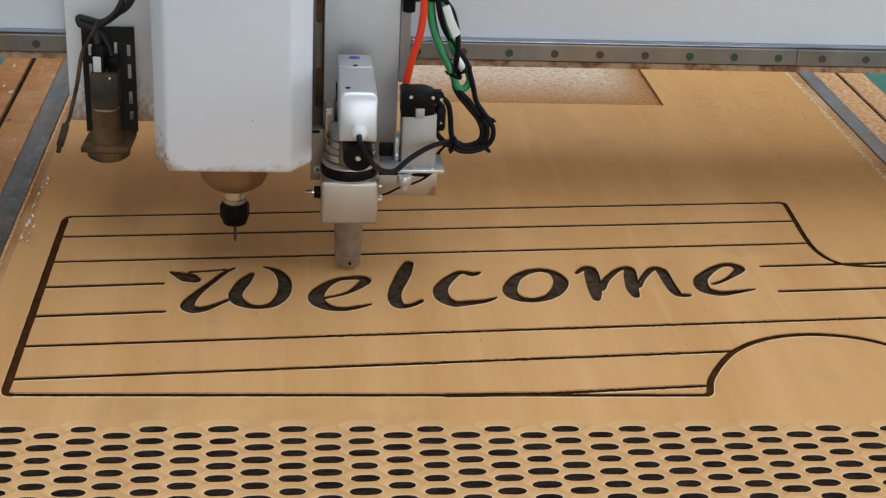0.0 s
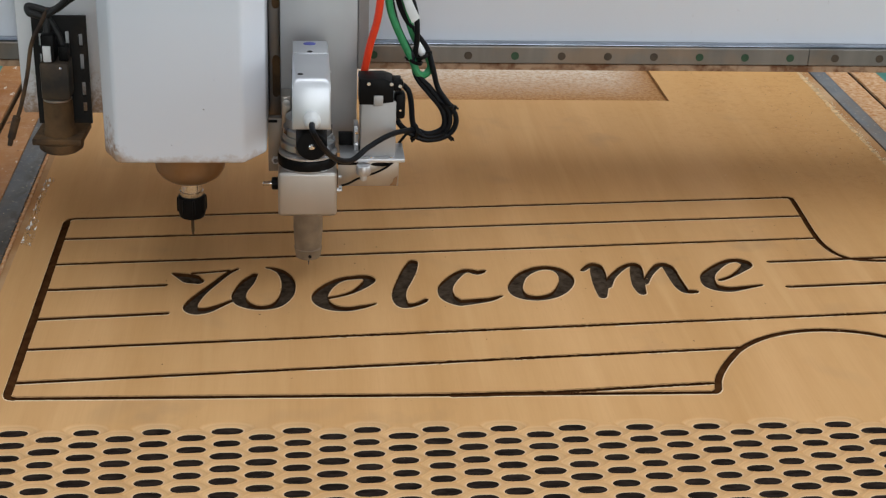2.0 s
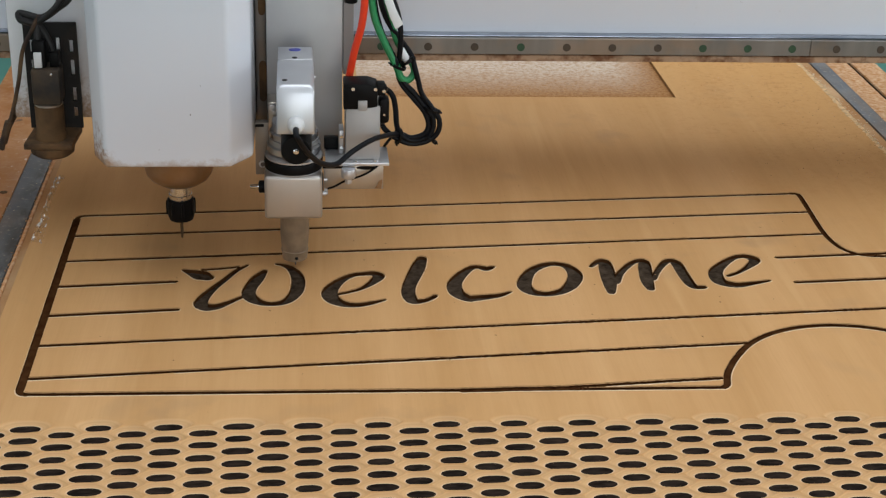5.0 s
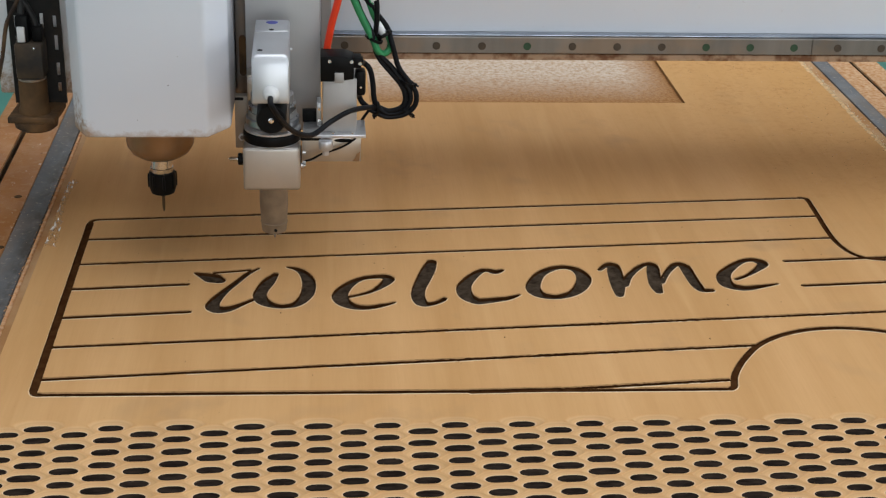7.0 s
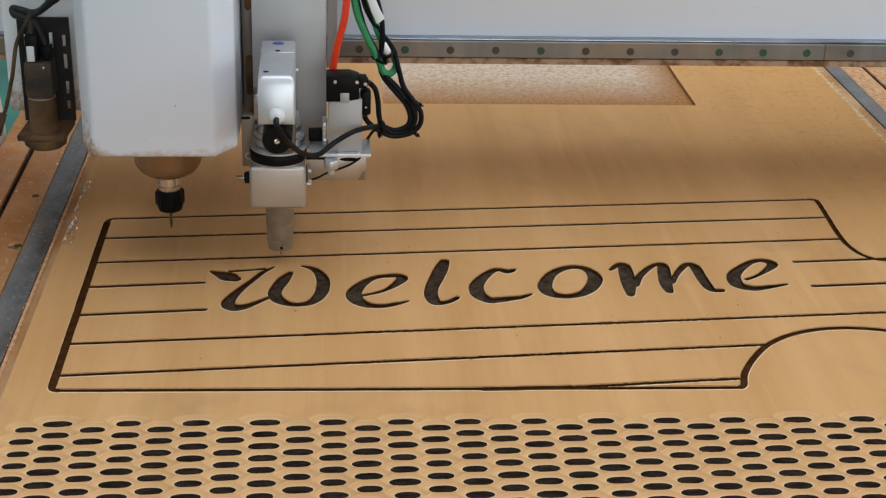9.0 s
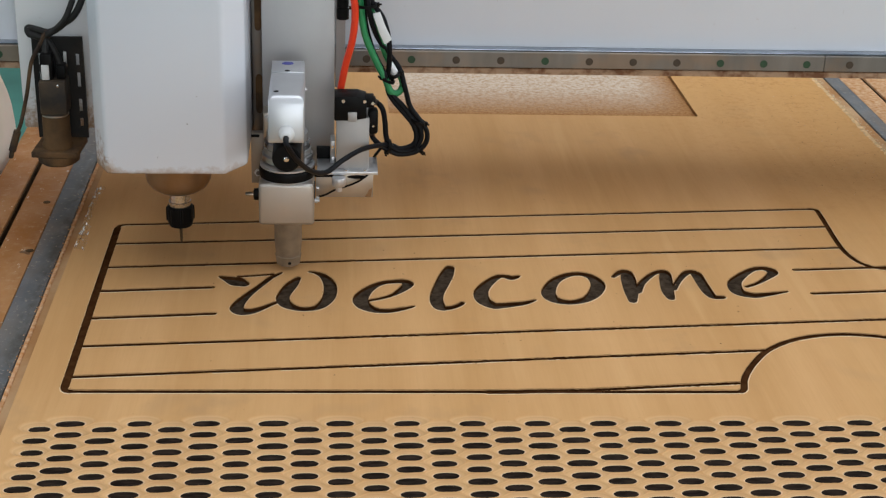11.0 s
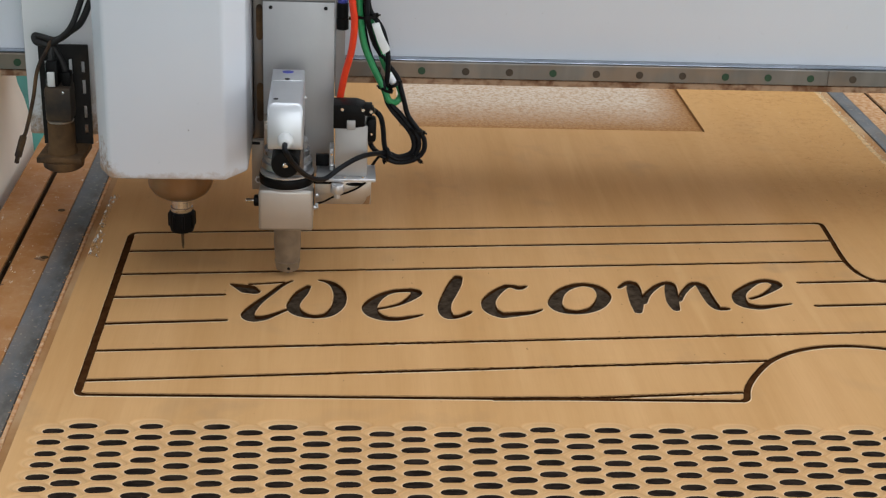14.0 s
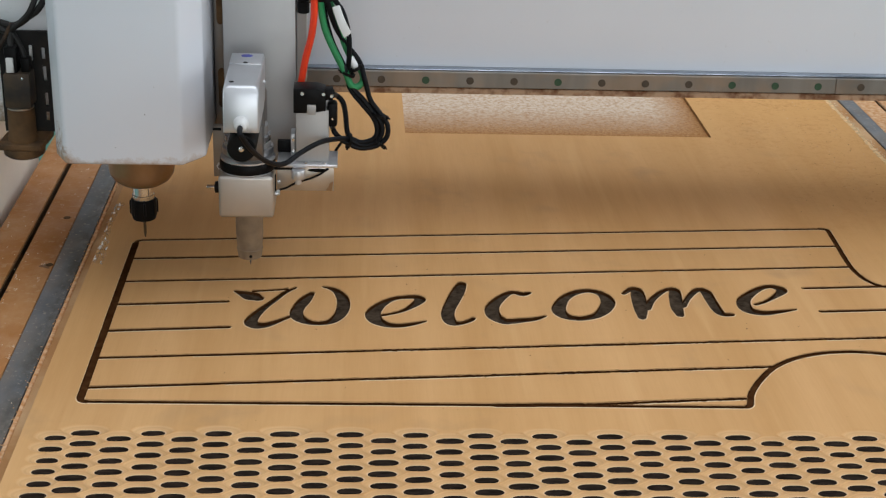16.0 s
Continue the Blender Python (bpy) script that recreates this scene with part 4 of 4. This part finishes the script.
    bolt(h, (0.4350, 0.2650, 0.2480), "x", 0.0022, 0.003, ALU)
    part("hub_cover", lathe((0.4158, 0.160, 0.2005), [(0.004, -0.0005), (0.0155, 0.0), (0.0166, 0.0016), (0.0166, 0.095)], 36, "y"), BLACK, h, "round black hub cover")
    part("hub_screw", lathe((0.4158, 0.1592, 0.2005), [(0.0032, 0.001), (0.0032, -0.0015), (0.0018, -0.0025)], 12, "y"), CHROME, h)
    part("upper_bracket", box(0.3826, 0.3932, 0.318, 0.3465, 0.1600, 0.1995, 0.001), ALU_DUST, h, "small aluminium angle bracket")
    part("bracket_screw", lathe((0.3878, 0.3150, 0.1930), [(0.0045, 0.004), (0.0045, 0.0), (0.0020, -0.0006)], 12, "y"), ALU, h)
    before = set(h.children)
    part("motor_body", box(0.3985, 0.4340, 0.262, 0.345, 0.150, 0.2205, 0.004), DARK_STEEL, h)
    for i, (r, z0, z1) in enumerate(((0.0255, 0.176, 0.186), (0.0285, 0.168, 0.174), (0.0290, 0.160, 0.166), (0.0315, 0.1510, 0.158))):
        part("clamp_ring", lathe((0.4125, 0.300, 0), [(r - 0.002, z0 - 0.002), (r, z0), (r, z1), (r - 0.003, z1 + 0.0015)], 40), RING if i % 2 else ALU_PLATE, h, "silver clamp ring")
    part("clamp_core", lathe((0.4125, 0.300, 0), [(0.0245, 0.130), (0.0245, 0.182)], 32), DARK_STEEL, h)
    part("flange", lathe((0.4125, 0.298, 0), [(0.030, 0.1475), (0.0338, 0.1455), (0.0338, 0.1435), (0.032, 0.1425)], 48), ALU, h, "bright flange")
    part("rubber_ring", lathe((0.4120, 0.297, 0), [(0.0335, 0.1425), (0.0345, 0.1405), (0.0345, 0.1315), (0.0335, 0.1300)], 48), BLACK, h, "black rubber ring")
    part("base_ring", lathe((0.4120, 0.297, 0), [(0.0335, 0.1312), (0.0342, 0.1308), (0.0342, 0.1300)], 48), ALU, h)
    part("knife_block", box(0.378, 0.4455, 0.263, 0.331, 0.0755, 0.1300, 0.0040, seg=4), ALU_BLOCK, h, "square aluminium knife block")
    nz = part("nozzle", lathe((0.4125, 0.297, 0), [(0.0173, 0.078), (0.0173, 0.042), (0.0170, 0.040), (0.0158, 0.0225), (0.0166, 0.0215), (0.0160, 0.0190), (0.0148, 0.0098), (0.0125, 0.0085), (0.003, 0.0084)], 40), NOZZLE, h, "grey tapered plastic nozzle")
    part("set_screw", lathe((0.4145, 0.2818, 0.0150), [(0.0021, 0.002), (0.0021, -0.0008)], 10, "y"), BLACK, nz)
    part("knife_needle", lathe((0.4130, 0.297, 0), [(0.0012, 0.009), (0.0011, 0.002), (0.0003, -0.003)], 8), DARK_STEEL, nz)
    # side hardware of the block
    part("bracket_tab", box(0.3660, 0.3845, 0.334, 0.3465, 0.103, 0.1700, 0.001), TAB, h)
    part("tab_slot", box(0.3660, 0.3770, 0.3325, 0.336, 0.165, 0.1685, 0.0008), BLACK, h)
    part("tab_bolt", lathe((0.3745, 0.3335, 0.118), [(0.0048, -0.0028), (0.0048, 0.001)], 6, "y"), ALU, h)
    part("tab_bolt", lathe((0.3745, 0.3305, 0.118), [(0.0026, -0.0012), (0.0026, 0.001)], 12, "y"), DARK_STEEL, h)
    part("clamp_nut", lathe((0.3700, 0.300, 0.1020), [(0.0055, 0), (0.0075, 0.001), (0.0075, 0.0075), (0.0055, 0.009)], 12, "x"), BLACK, h, "black clamp nut")
    part("clamp_bolt", lathe((0.3600, 0.300, 0.1020), [(0.0022, 0), (0.0028, 0.001), (0.0028, 0.011)], 12, "x"), CHROME, h)
    part("side_seam", box(0.4456, 0.4470, 0.292, 0.296, 0.098, 0.122, 0.0003), BLACK, h)
    for x, y, z, r in ((0.4462, 0.283, 0.1005, 0.0028), (0.4482, 0.305, 0.1090, 0.0042)):
        bolt(h, (x, y, z), "x", r, 0.006, ALU)
    for ob in set(h.children) - before:
        ob.location.z -= 0.003
    # valve shelf beside the knife
    before_valve = set(h.children_recursive)
    part("shelf_plate", box(0.4490, 0.5245, 0.294, 0.347, 0.1275, 0.1318, 0.0008), ALU, h, "aluminium shelf plate")
    part("hanging_plate", box(0.4475, 0.5190, 0.302, 0.3055, 0.0945, 0.1273, 0.0006), ALU_DUST, h, "thin dull aluminium plate")
    part("plate_slot", prism([(0.4985 + 0.0125 * math.cos(k * 0.524), 0.1222 + 0.0024 * math.sin(k * 0.524)) for k in range(12)], "y", 0.3012, 0.3025), BLACK, h)
    part("chip_mark", prism([(0.5085, 0.0955), (0.5165, 0.0950), (0.5178, 0.1075), (0.5135, 0.1045), (0.5120, 0.1000)], "y", 0.3013, 0.3025), SPINDLE, h)
    part("fitting", lathe((0.4760, 0.290, 0), [(0.0080, 0.1265), (0.0086, 0.1250), (0.0086, 0.1165), (0.0078, 0.1150), (0.0040, 0.1140), (0.0040, 0.1080)], 24), ALU, h, "small silver fitting")
    part("black_rod", box(0.4455, 0.4700, 0.300, 0.304, 0.1218, 0.1262, 0.001), BLACK, h)
    part("angle_bracket", box(0.4655, 0.4712, 0.322, 0.346, 0.1320, 0.1620, 0.0008), ALU, h)
    for z in (0.140, 0.154):
        part("rivet", lathe((0.4685, 0.3215, z), [(0.0018, 0), (0.0012, 0.0012)], 10, "y"), CHROME, h)
    part("recess", box(0.4480, 0.4650, 0.338, 0.3465, 0.1320, 0.1470, 0.0008), BLACK, h)
    body = part("valve_body", box(0.4725, 0.5135, 0.303, 0.3465, 0.1320, 0.2000, 0.0015), VALVE, h, "dull silver valve body")
    for x in (0.485, 0.5085):
        part("shelf_bolt", lathe((x, 0.299, 0.1318), [(0.0030, 0), (0.0030, 0.0016), (0.0015, 0.0020)], 12), CHROME, h)
    head = part("valve_head", prism([(0.4702, 0.1972), (0.4868, 0.1972), (0.4868, 0.2085), (0.4978, 0.2085), (0.4978, 0.1985), (0.5096, 0.2005), (0.5096, 0.2248), (0.4985, 0.2285), (0.4702, 0.2280)], "y", 0.2985, 0.3300, 0.0009), BLACK, h, "black valve head")
    part("valve_lug", box(0.5085, 0.5185, 0.2990, 0.318, 0.2140, 0.2270, 0.0012), BLACK, h)
    part("valve_lug", box(0.5180, 0.5205, 0.3005, 0.314, 0.2165, 0.2245, 0.001), BLACK, h)
    part("valve_label", box(0.4870, 0.4976, 0.2975, 0.3030, 0.1960, 0.2084, 0.0004), VALVE, head, "pale label tab")
    for x, z in ((0.4810, 0.2225), (0.5070, 0.2222), (0.5170, 0.2200)):
        part("valve_screw", lathe((x, 0.2985, z), [(0.0022, -0.0006), (0.0022, 0.001)], 10, "y"), CHROME, head)
    part("side_plug", box(0.5115, 0.5240, 0.303, 0.324, 0.1775, 0.2085, 0.0040), BLACK, h, "black side plug")
    part("plug_screw", lathe((0.5181, 0.303, 0.1890), [(0.0014, -0.0006), (0.0014, 0.001)], 8, "y"), CHROME, h)
    recast([ob for ob in set(h.children_recursive) - before_valve if ob.name.split(".")[0] not in ("hanging_plate", "plate_slot", "chip_mark")], 0.300, 0.275)
    # air fittings and tubes
    fit_ = part("air_fitting", lathe((0.4800, 0.345, -0.005), [(0.0055, 0.3170), (0.0075, 0.3180), (0.0075, 0.3310), (0.0060, 0.3320), (0.0072, 0.3330), (0.0072, 0.3500), (0.0060, 0.3510)], 20), BLACK, h, "black push-in air fitting")
    part("fitting_collar", lathe((0.4800, 0.345, -0.005), [(0.0055, 0.3510), (0.0066, 0.3520), (0.0066, 0.3550), (0.0050, 0.3560)], 20), BLUE, fit_)
    part("fitting_nub", lathe((0.4875, 0.343, 0.3270), [(0.0022, 0), (0.0022, 0.006)], 10, "x"), CUP, fit_)
    part("valve_collar", lathe((0.4770, 0.322, 0), [(0.0050, 0.2230), (0.0066, 0.2240), (0.0066, 0.2275), (0.0050, 0.2285)], 20), BLUE, h)
    part("red_tube", tube([(0.4800, 0.345, 0.353), (0.4810, 0.345, 0.40), (0.478, 0.35, 0.50)], 0.0042), RED, h, "red air tube")
    part("red_tube", tube([(0.4770, 0.322, 0.226), (0.4835, 0.318, 0.2620), (0.4915, 0.314, 0.2950), (0.4945, 0.312, 0.3300), (0.4910, 0.312, 0.3650), (0.488, 0.32, 0.45)], 0.0044), RED, h, "red air tube")
    Y = 0.300
    part("green_tube", tube([spot(165, -250, Y), spot(172, 0, Y), spot(182, 110, Y), spot(205, 240, Y), spot(262, 370, Y), spot(315, 470, Y), spot(345, 535, Y), spot(385, 548, Y + 0.004), spot(412, 510, Y + 0.008),
                              spot(390, 455, Y + 0.01), spot(330, 375, Y + 0.009), spot(285, 260, Y + 0.009), spot(245, 150, Y + 0.008), spot(215, 20, Y + 0.01), spot(205, -200, Y + 0.01)], 0.0043), GREEN, h, "green air tube")
    flag = prism([(0.5150, 0.3330), (0.5240, 0.3352), (0.5300, 0.3190), (0.5385, 0.3020), (0.5298, 0.2955), (0.5225, 0.3110)], "y", Y - 0.007, Y - 0.0015, 0.0012)
    recast([part("label_flag", flag, PALE, h, "white label folded round a cable")], 0.300, 0.318)
    part("label_sleeve", tube([spot(338, 395, Y + 0.006), spot(370, 447, Y + 0.006)], 0.0046, 12), PALE, h, "white label wrapped round a cable")
    part("black_cable", tube([spot(205, -250, Y - 0.004), spot(212, 0, Y - 0.004), spot(225, 120, Y - 0.004), spot(262, 240, Y + 0.006), spot(320, 330, Y + 0.008), spot(390, 420, Y + 0.008),
                              near((0.5543, 0.300, 0.2456)), near((0.5577, 0.300, 0.2330)), near((0.5627, 0.300, 0.2162)), near((0.5747, 0.300, 0.1991)), near((0.5840, 0.300, 0.1842)), near((0.5829, 0.300, 0.1683)), near((0.5706, 0.300, 0.1571)), near((0.5502, 0.300, 0.1539)), near((0.5334, 0.300, 0.1610)), near((0.5263, 0.300, 0.1660)), near((0.5192, 0.300, 0.1732)), near((0.5161, 0.300, 0.1804)), near((0.5165, 0.300, 0.1850), 0.300, 0.290)], 0.0033), CABLE, h, "black cable")
    part("black_cable", tube([spot(215, -250, Y + 0.004), spot(222, 0, Y + 0.004), spot(242, 75, Y + 0.003), spot(298, 150, Y), spot(330, 260, Y - 0.002), spot(335, 370, Y - 0.001),
                              near((0.5345, 0.304, 0.2521)), near((0.5350, 0.304, 0.2367)), near((0.5405, 0.302, 0.2250)), near((0.5530, 0.300, 0.2103)), near((0.5663, 0.300, 0.1937)), near((0.5714, 0.300, 0.1783)), near((0.5673, 0.300, 0.1666)), near((0.5518, 0.300, 0.1613)), near((0.5359, 0.300, 0.1662)),
                              (0.5059, 0.264, 0.1740), (0.4810, 0.245, 0.1668), (0.4605, 0.220, 0.1605), (0.4420, 0.190, 0.1745), (0.4275, 0.155, 0.2013), (0.4185, 0.138, 0.2225), (0.4160, 0.139, 0.2285), (0.4160, 0.152, 0.2300)], 0.0032), CABLE, h, "black cable")
    part("black_cable", tube([near((0.5165, 0.300, 0.2218), 0.300, 0.288), near((0.5207, 0.300, 0.2218)), near((0.5285, 0.300, 0.2135)), near((0.5321, 0.300, 0.1974)), near((0.5339, 0.300, 0.1777)), near((0.5386, 0.300, 0.1655)), near((0.5527, 0.300, 0.1576)), near((0.5690, 0.300, 0.1615)), near((0.5771, 0.300, 0.1740)), near((0.5755, 0.300, 0.1884)), near((0.5665, 0.300, 0.1996)), near((0.5532, 0.300, 0.2174)), near((0.5432, 0.300, 0.2279)), near((0.5344, 0.300, 0.2417)), near((0.5295, 0.300, 0.2590)), spot(235, 300, Y + 0.012), spot(195, 100, Y + 0.012), spot(190, -250, Y + 0.012)], 0.0034), CABLE, h, "black cable")
    part("thin_wire", tube([spot(300, 845, Y), spot(278, 880, Y + 0.004), spot(258, 925, Y + 0.012)], 0.0018, 8), CABLE, h)
    part("thin_wire", tube([(0.4510, 0.2900, 0.1000), (0.4600, 0.290, 0.1030), (0.4720, 0.2915, 0.1090), (0.4900, 0.2935, 0.1145), (0.5020, 0.2960, 0.1195), (0.5120, 0.3000, 0.1255)], 0.0013, 8), CABLE, h)
    part("wire_tip", lathe((0.4480, 0.288, 0.0990), [(0.0020, 0), (0.0020, 0.004)], 10, "x"), WHITE_PLASTIC, h)
    for (u, v), turn, r in (((498, 695), (0, 20, 0), 0.0085), ((336, 832), (0, 80, 200), 0.0075), ((500, 851), (0, 140, 200), 0.0072), ((332, 475), (0, -20, 180), 0.0072), ((365, 450), (0, -25, 0), 0.0060), ((215, 85), (0, -5, 0), 0.0105)):
        tie(h, spot(u, v, Y), r, turn)
    part("plug_gland", lathe((0.4160, 0.1645, 0.2300), [(0.0080, 0.0), (0.0092, -0.0015), (0.0092, -0.0080), (0.0080, -0.0100), (0.0064, -0.0155), (0.0042, -0.0170)], 12, "y"), WHITE_PLASTIC, cap, "white plastic cable gland")
    # dust nozzle bracket beside the spindle
    first = set(h.children_recursive)
    br = bmesh.new()
    z0, z1 = 0.152, 0.282
    for xa, xb in ((0.097, 0.1035), (0.1085, 0.1485), (0.1530, 0.158)):
        box(xa, xb, 0.357, 0.361, z0, z1, bm=br)
    holes = [(0.166, 0.178), (0.186, 0.203), (0.218, 0.237), (0.246, 0.261)]
    zs = [z0] + [c for p in holes for c in p] + [z1]
    for xa, xb in ((0.1035, 0.1085), (0.1485, 0.1530)):
        for a, b in zip(zs[::2], zs[1::2]):
            box(xa, xb, 0.357, 0.361, a, b, bm=br)
    bracket = part("slotted_bracket", br, BRACKET, h, "black slotted bracket")
    for x in (0.112, 0.142):
        part("standoff", lathe((x, 0.361, 0.21), [(0.004, 0), (0.004, 0.0145)], 12, "y"), DARK_STEEL, bracket)
    part("bracket_shelf", prism([(0.0965, 0.303), (0.1520, 0.301), (0.1560, 0.361), (0.1000, 0.361)], "z", 0.1450, 0.1525, 0.0012), BROWN_DUST, h, "dust-covered bracket shelf")
    part("nozzle_disc", lathe((0.1260, 0.324, 0), [(0.0205, 0.1325), (0.0250, 0.1360), (0.0260, 0.1448)], 32), BROWN_DUST, h)
    part("nozzle_cup", lathe((0.1255, 0.325, 0), [(0.0185, 0.1526), (0.0185, 0.1570), (0.0168, 0.1595), (0.0165, 0.1915), (0.0155, 0.1940)], 32), CUP, h, "brown dust-caked cup")
    part("cup_ring", lathe((0.1255, 0.325, 0), [(0.0150, 0.1930), (0.0163, 0.1945), (0.0163, 0.1958), (0.0148, 0.1968)], 32), ALU_DUST, h)
    part("sensor_body", box(0.1105, 0.1425, 0.309, 0.342, 0.197, 0.2405, 0.003), SENSOR, h, "dusty dark sensor body")
    part("connector", box(0.1130, 0.1275, 0.315, 0.335, 0.2405, 0.2720, 0.002), BLACK, h)
    part("connector", box(0.1310, 0.1420, 0.318, 0.335, 0.2405, 0.2580, 0.002), BLACK, h)
    part("white_connector", box(0.1150, 0.1240, 0.3118, 0.3150, 0.2415, 0.2600, 0.001), WHITE_PLASTIC, h)
    part("white_connector", box(0.1345, 0.1380, 0.3540, 0.3575, 0.2450, 0.2640, 0.0006), WHITE_PLASTIC, h)
    part("sensor_screw", lathe((0.1335, 0.3085, 0.2350), [(0.0018, 0), (0.0010, -0.0012)], 10, "y"), CHROME, h)
    yb = 0.333
    part("grey_cable", tube([(0.1205, 0.325, 0.270), (0.1190, 0.328, 0.286), (0.1180, yb, 0.296), (0.1080, yb, 0.3010), (0.1000, yb + 0.002, 0.3030), (0.0985, yb + 0.006, 0.3090), (0.1080, yb + 0.004, 0.3080), (0.1250, yb, 0.3060), (0.1420, yb, 0.3170), (0.1600, yb, 0.3350), (0.180, 0.36, 0.39)], 0.0042), GREY_CABLE, h, "dusty grey cable")
    part("grey_cable", tube([(0.1370, 0.325, 0.255), (0.1330, 0.328, 0.275), (0.1240, yb, 0.292), (0.1200, yb, 0.3000), (0.1330, yb - 0.004, 0.3110), (0.1480, yb - 0.004, 0.3300), (0.165, 0.35, 0.38)], 0.0036), GREY_CABLE, h, "dusty grey cable")
    part("hanging_cable", tube([(0.1210, yb, 0.298), (0.1130, yb - 0.004, 0.282), (0.1010, yb - 0.006, 0.258), (0.0930, yb - 0.006, 0.220), (0.0820, yb - 0.006, 0.180), (0.0770, yb - 0.006, 0.170)], 0.0024, 8), BROWN_CABLE, h, "thin brown hanging cable")
    part("cable_end", tube([(0.0775, yb - 0.006, 0.171), (0.0745, yb - 0.006, 0.162), (0.0690, yb - 0.006, 0.145)], 0.0046, 10), BROWN_CABLE, h)
    part("cable_end_pin", tube([(0.0690, yb - 0.006, 0.146), (0.0665, yb - 0.006, 0.136)], 0.0030, 8), BROWN_CABLE, h)
    # the whole group hangs close against the carriage plate
    set_back = Matrix.Translation((0.0023, 0.0737, -0.0343)) @ Matrix.Scale(1.043, 4)
    for ob in set(h.children_recursive) - first:
        if ob.name.split(".")[0] == "grey_cable":
            ob.data.transform(Matrix.Translation((0, 0, -0.011)))
        ob.data.transform(set_back)
    return h


def motions():
    G = [(0, 0.477), (0.5, 0.471), (1, 0.455), (1.5, 0.451), (2, 0.450), (2.5, 0.452), (3, 0.452), (3.5, 0.451), (4, 0.452), (4.3, 0.454), (5.1, 0.476), (6.1, 0.500),
         (6.5, 0.500), (7, 0.499), (7.5, 0.499), (8, 0.498), (8.5, 0.491), (9, 0.488), (9.5, 0.488), (11.0, 0.489), (11.5, 0.495), (12, 0.499), (12.5, 0.499), (13, 0.499), (13.5, 0.496),
         (14, 0.496), (14.5, 0.493), (15, 0.483), (15.5, 0.482), (16, 0.483)]
    X = [(0, 0.447), (0.5, 0.424), (1, 0.400), (1.5, 0.394), (2, 0.394), (2.5, 0.395), (3, 0.395), (3.5, 0.395), (4, 0.394), (4.3, 0.391), (5.1, 0.362), (6.1, 0.329), (6.5, 0.328),
         (7, 0.328), (7.5, 0.328), (8, 0.328), (8.5, 0.317), (9, 0.317), (9.5, 0.317), (11.0, 0.317), (11.5, 0.306), (12, 0.303), (12.5, 0.303), (13, 0.303), (13.5, 0.303), (14, 0.302),
         (14.5, 0.289), (15, 0.251), (15.5, 0.2505), (16, 0.2505)]
    Z = [(0, 0), (0.5, 0), (1, 0), (1.5, 0.0), (2, 0.022), (2.5, 0.031), (3, 0.030), (3.5, 0.015), (4, 0.0), (6.1, 0.008), (6.5, 0.028), (7, 0.034), (7.5, 0.021), (8, 0.002), (8.5, 0.0),
         (9, 0.014), (9.6, 0.033), (10.0, 0.030), (10.9, 0.0), (11.5, 0.001), (12, 0.011), (12.5, 0.029), (13, 0.032), (13.5, 0.019), (14, 0.001), (14.5, 0.0), (15, 0.001), (15.5, 0.014), (16, 0.033)]

    def at(track, t):
        return float(np.interp(t, [k[0] for k in track], [k[1] for k in track]))

    times = sorted({k[0] for k in G} | {k[0] for k in Z})
    walk(gantry_thing, [(t, pose(0.61, at(G, t), 0.2)) for t in times])
    walk(head_thing, [(t, pose(0.40 + at(X, t) - 0.447, 0.40 + at(G, t) - 0.477, at(Z, t))) for t in times])


hall()
machine_bed()
board()
loose_dust()
alone("clear_tape", tape(), TAPE, "torn crumpled clear tape on the board edge", "tape")
gantry_thing = gantry()
head_thing = tool_head()
motions()
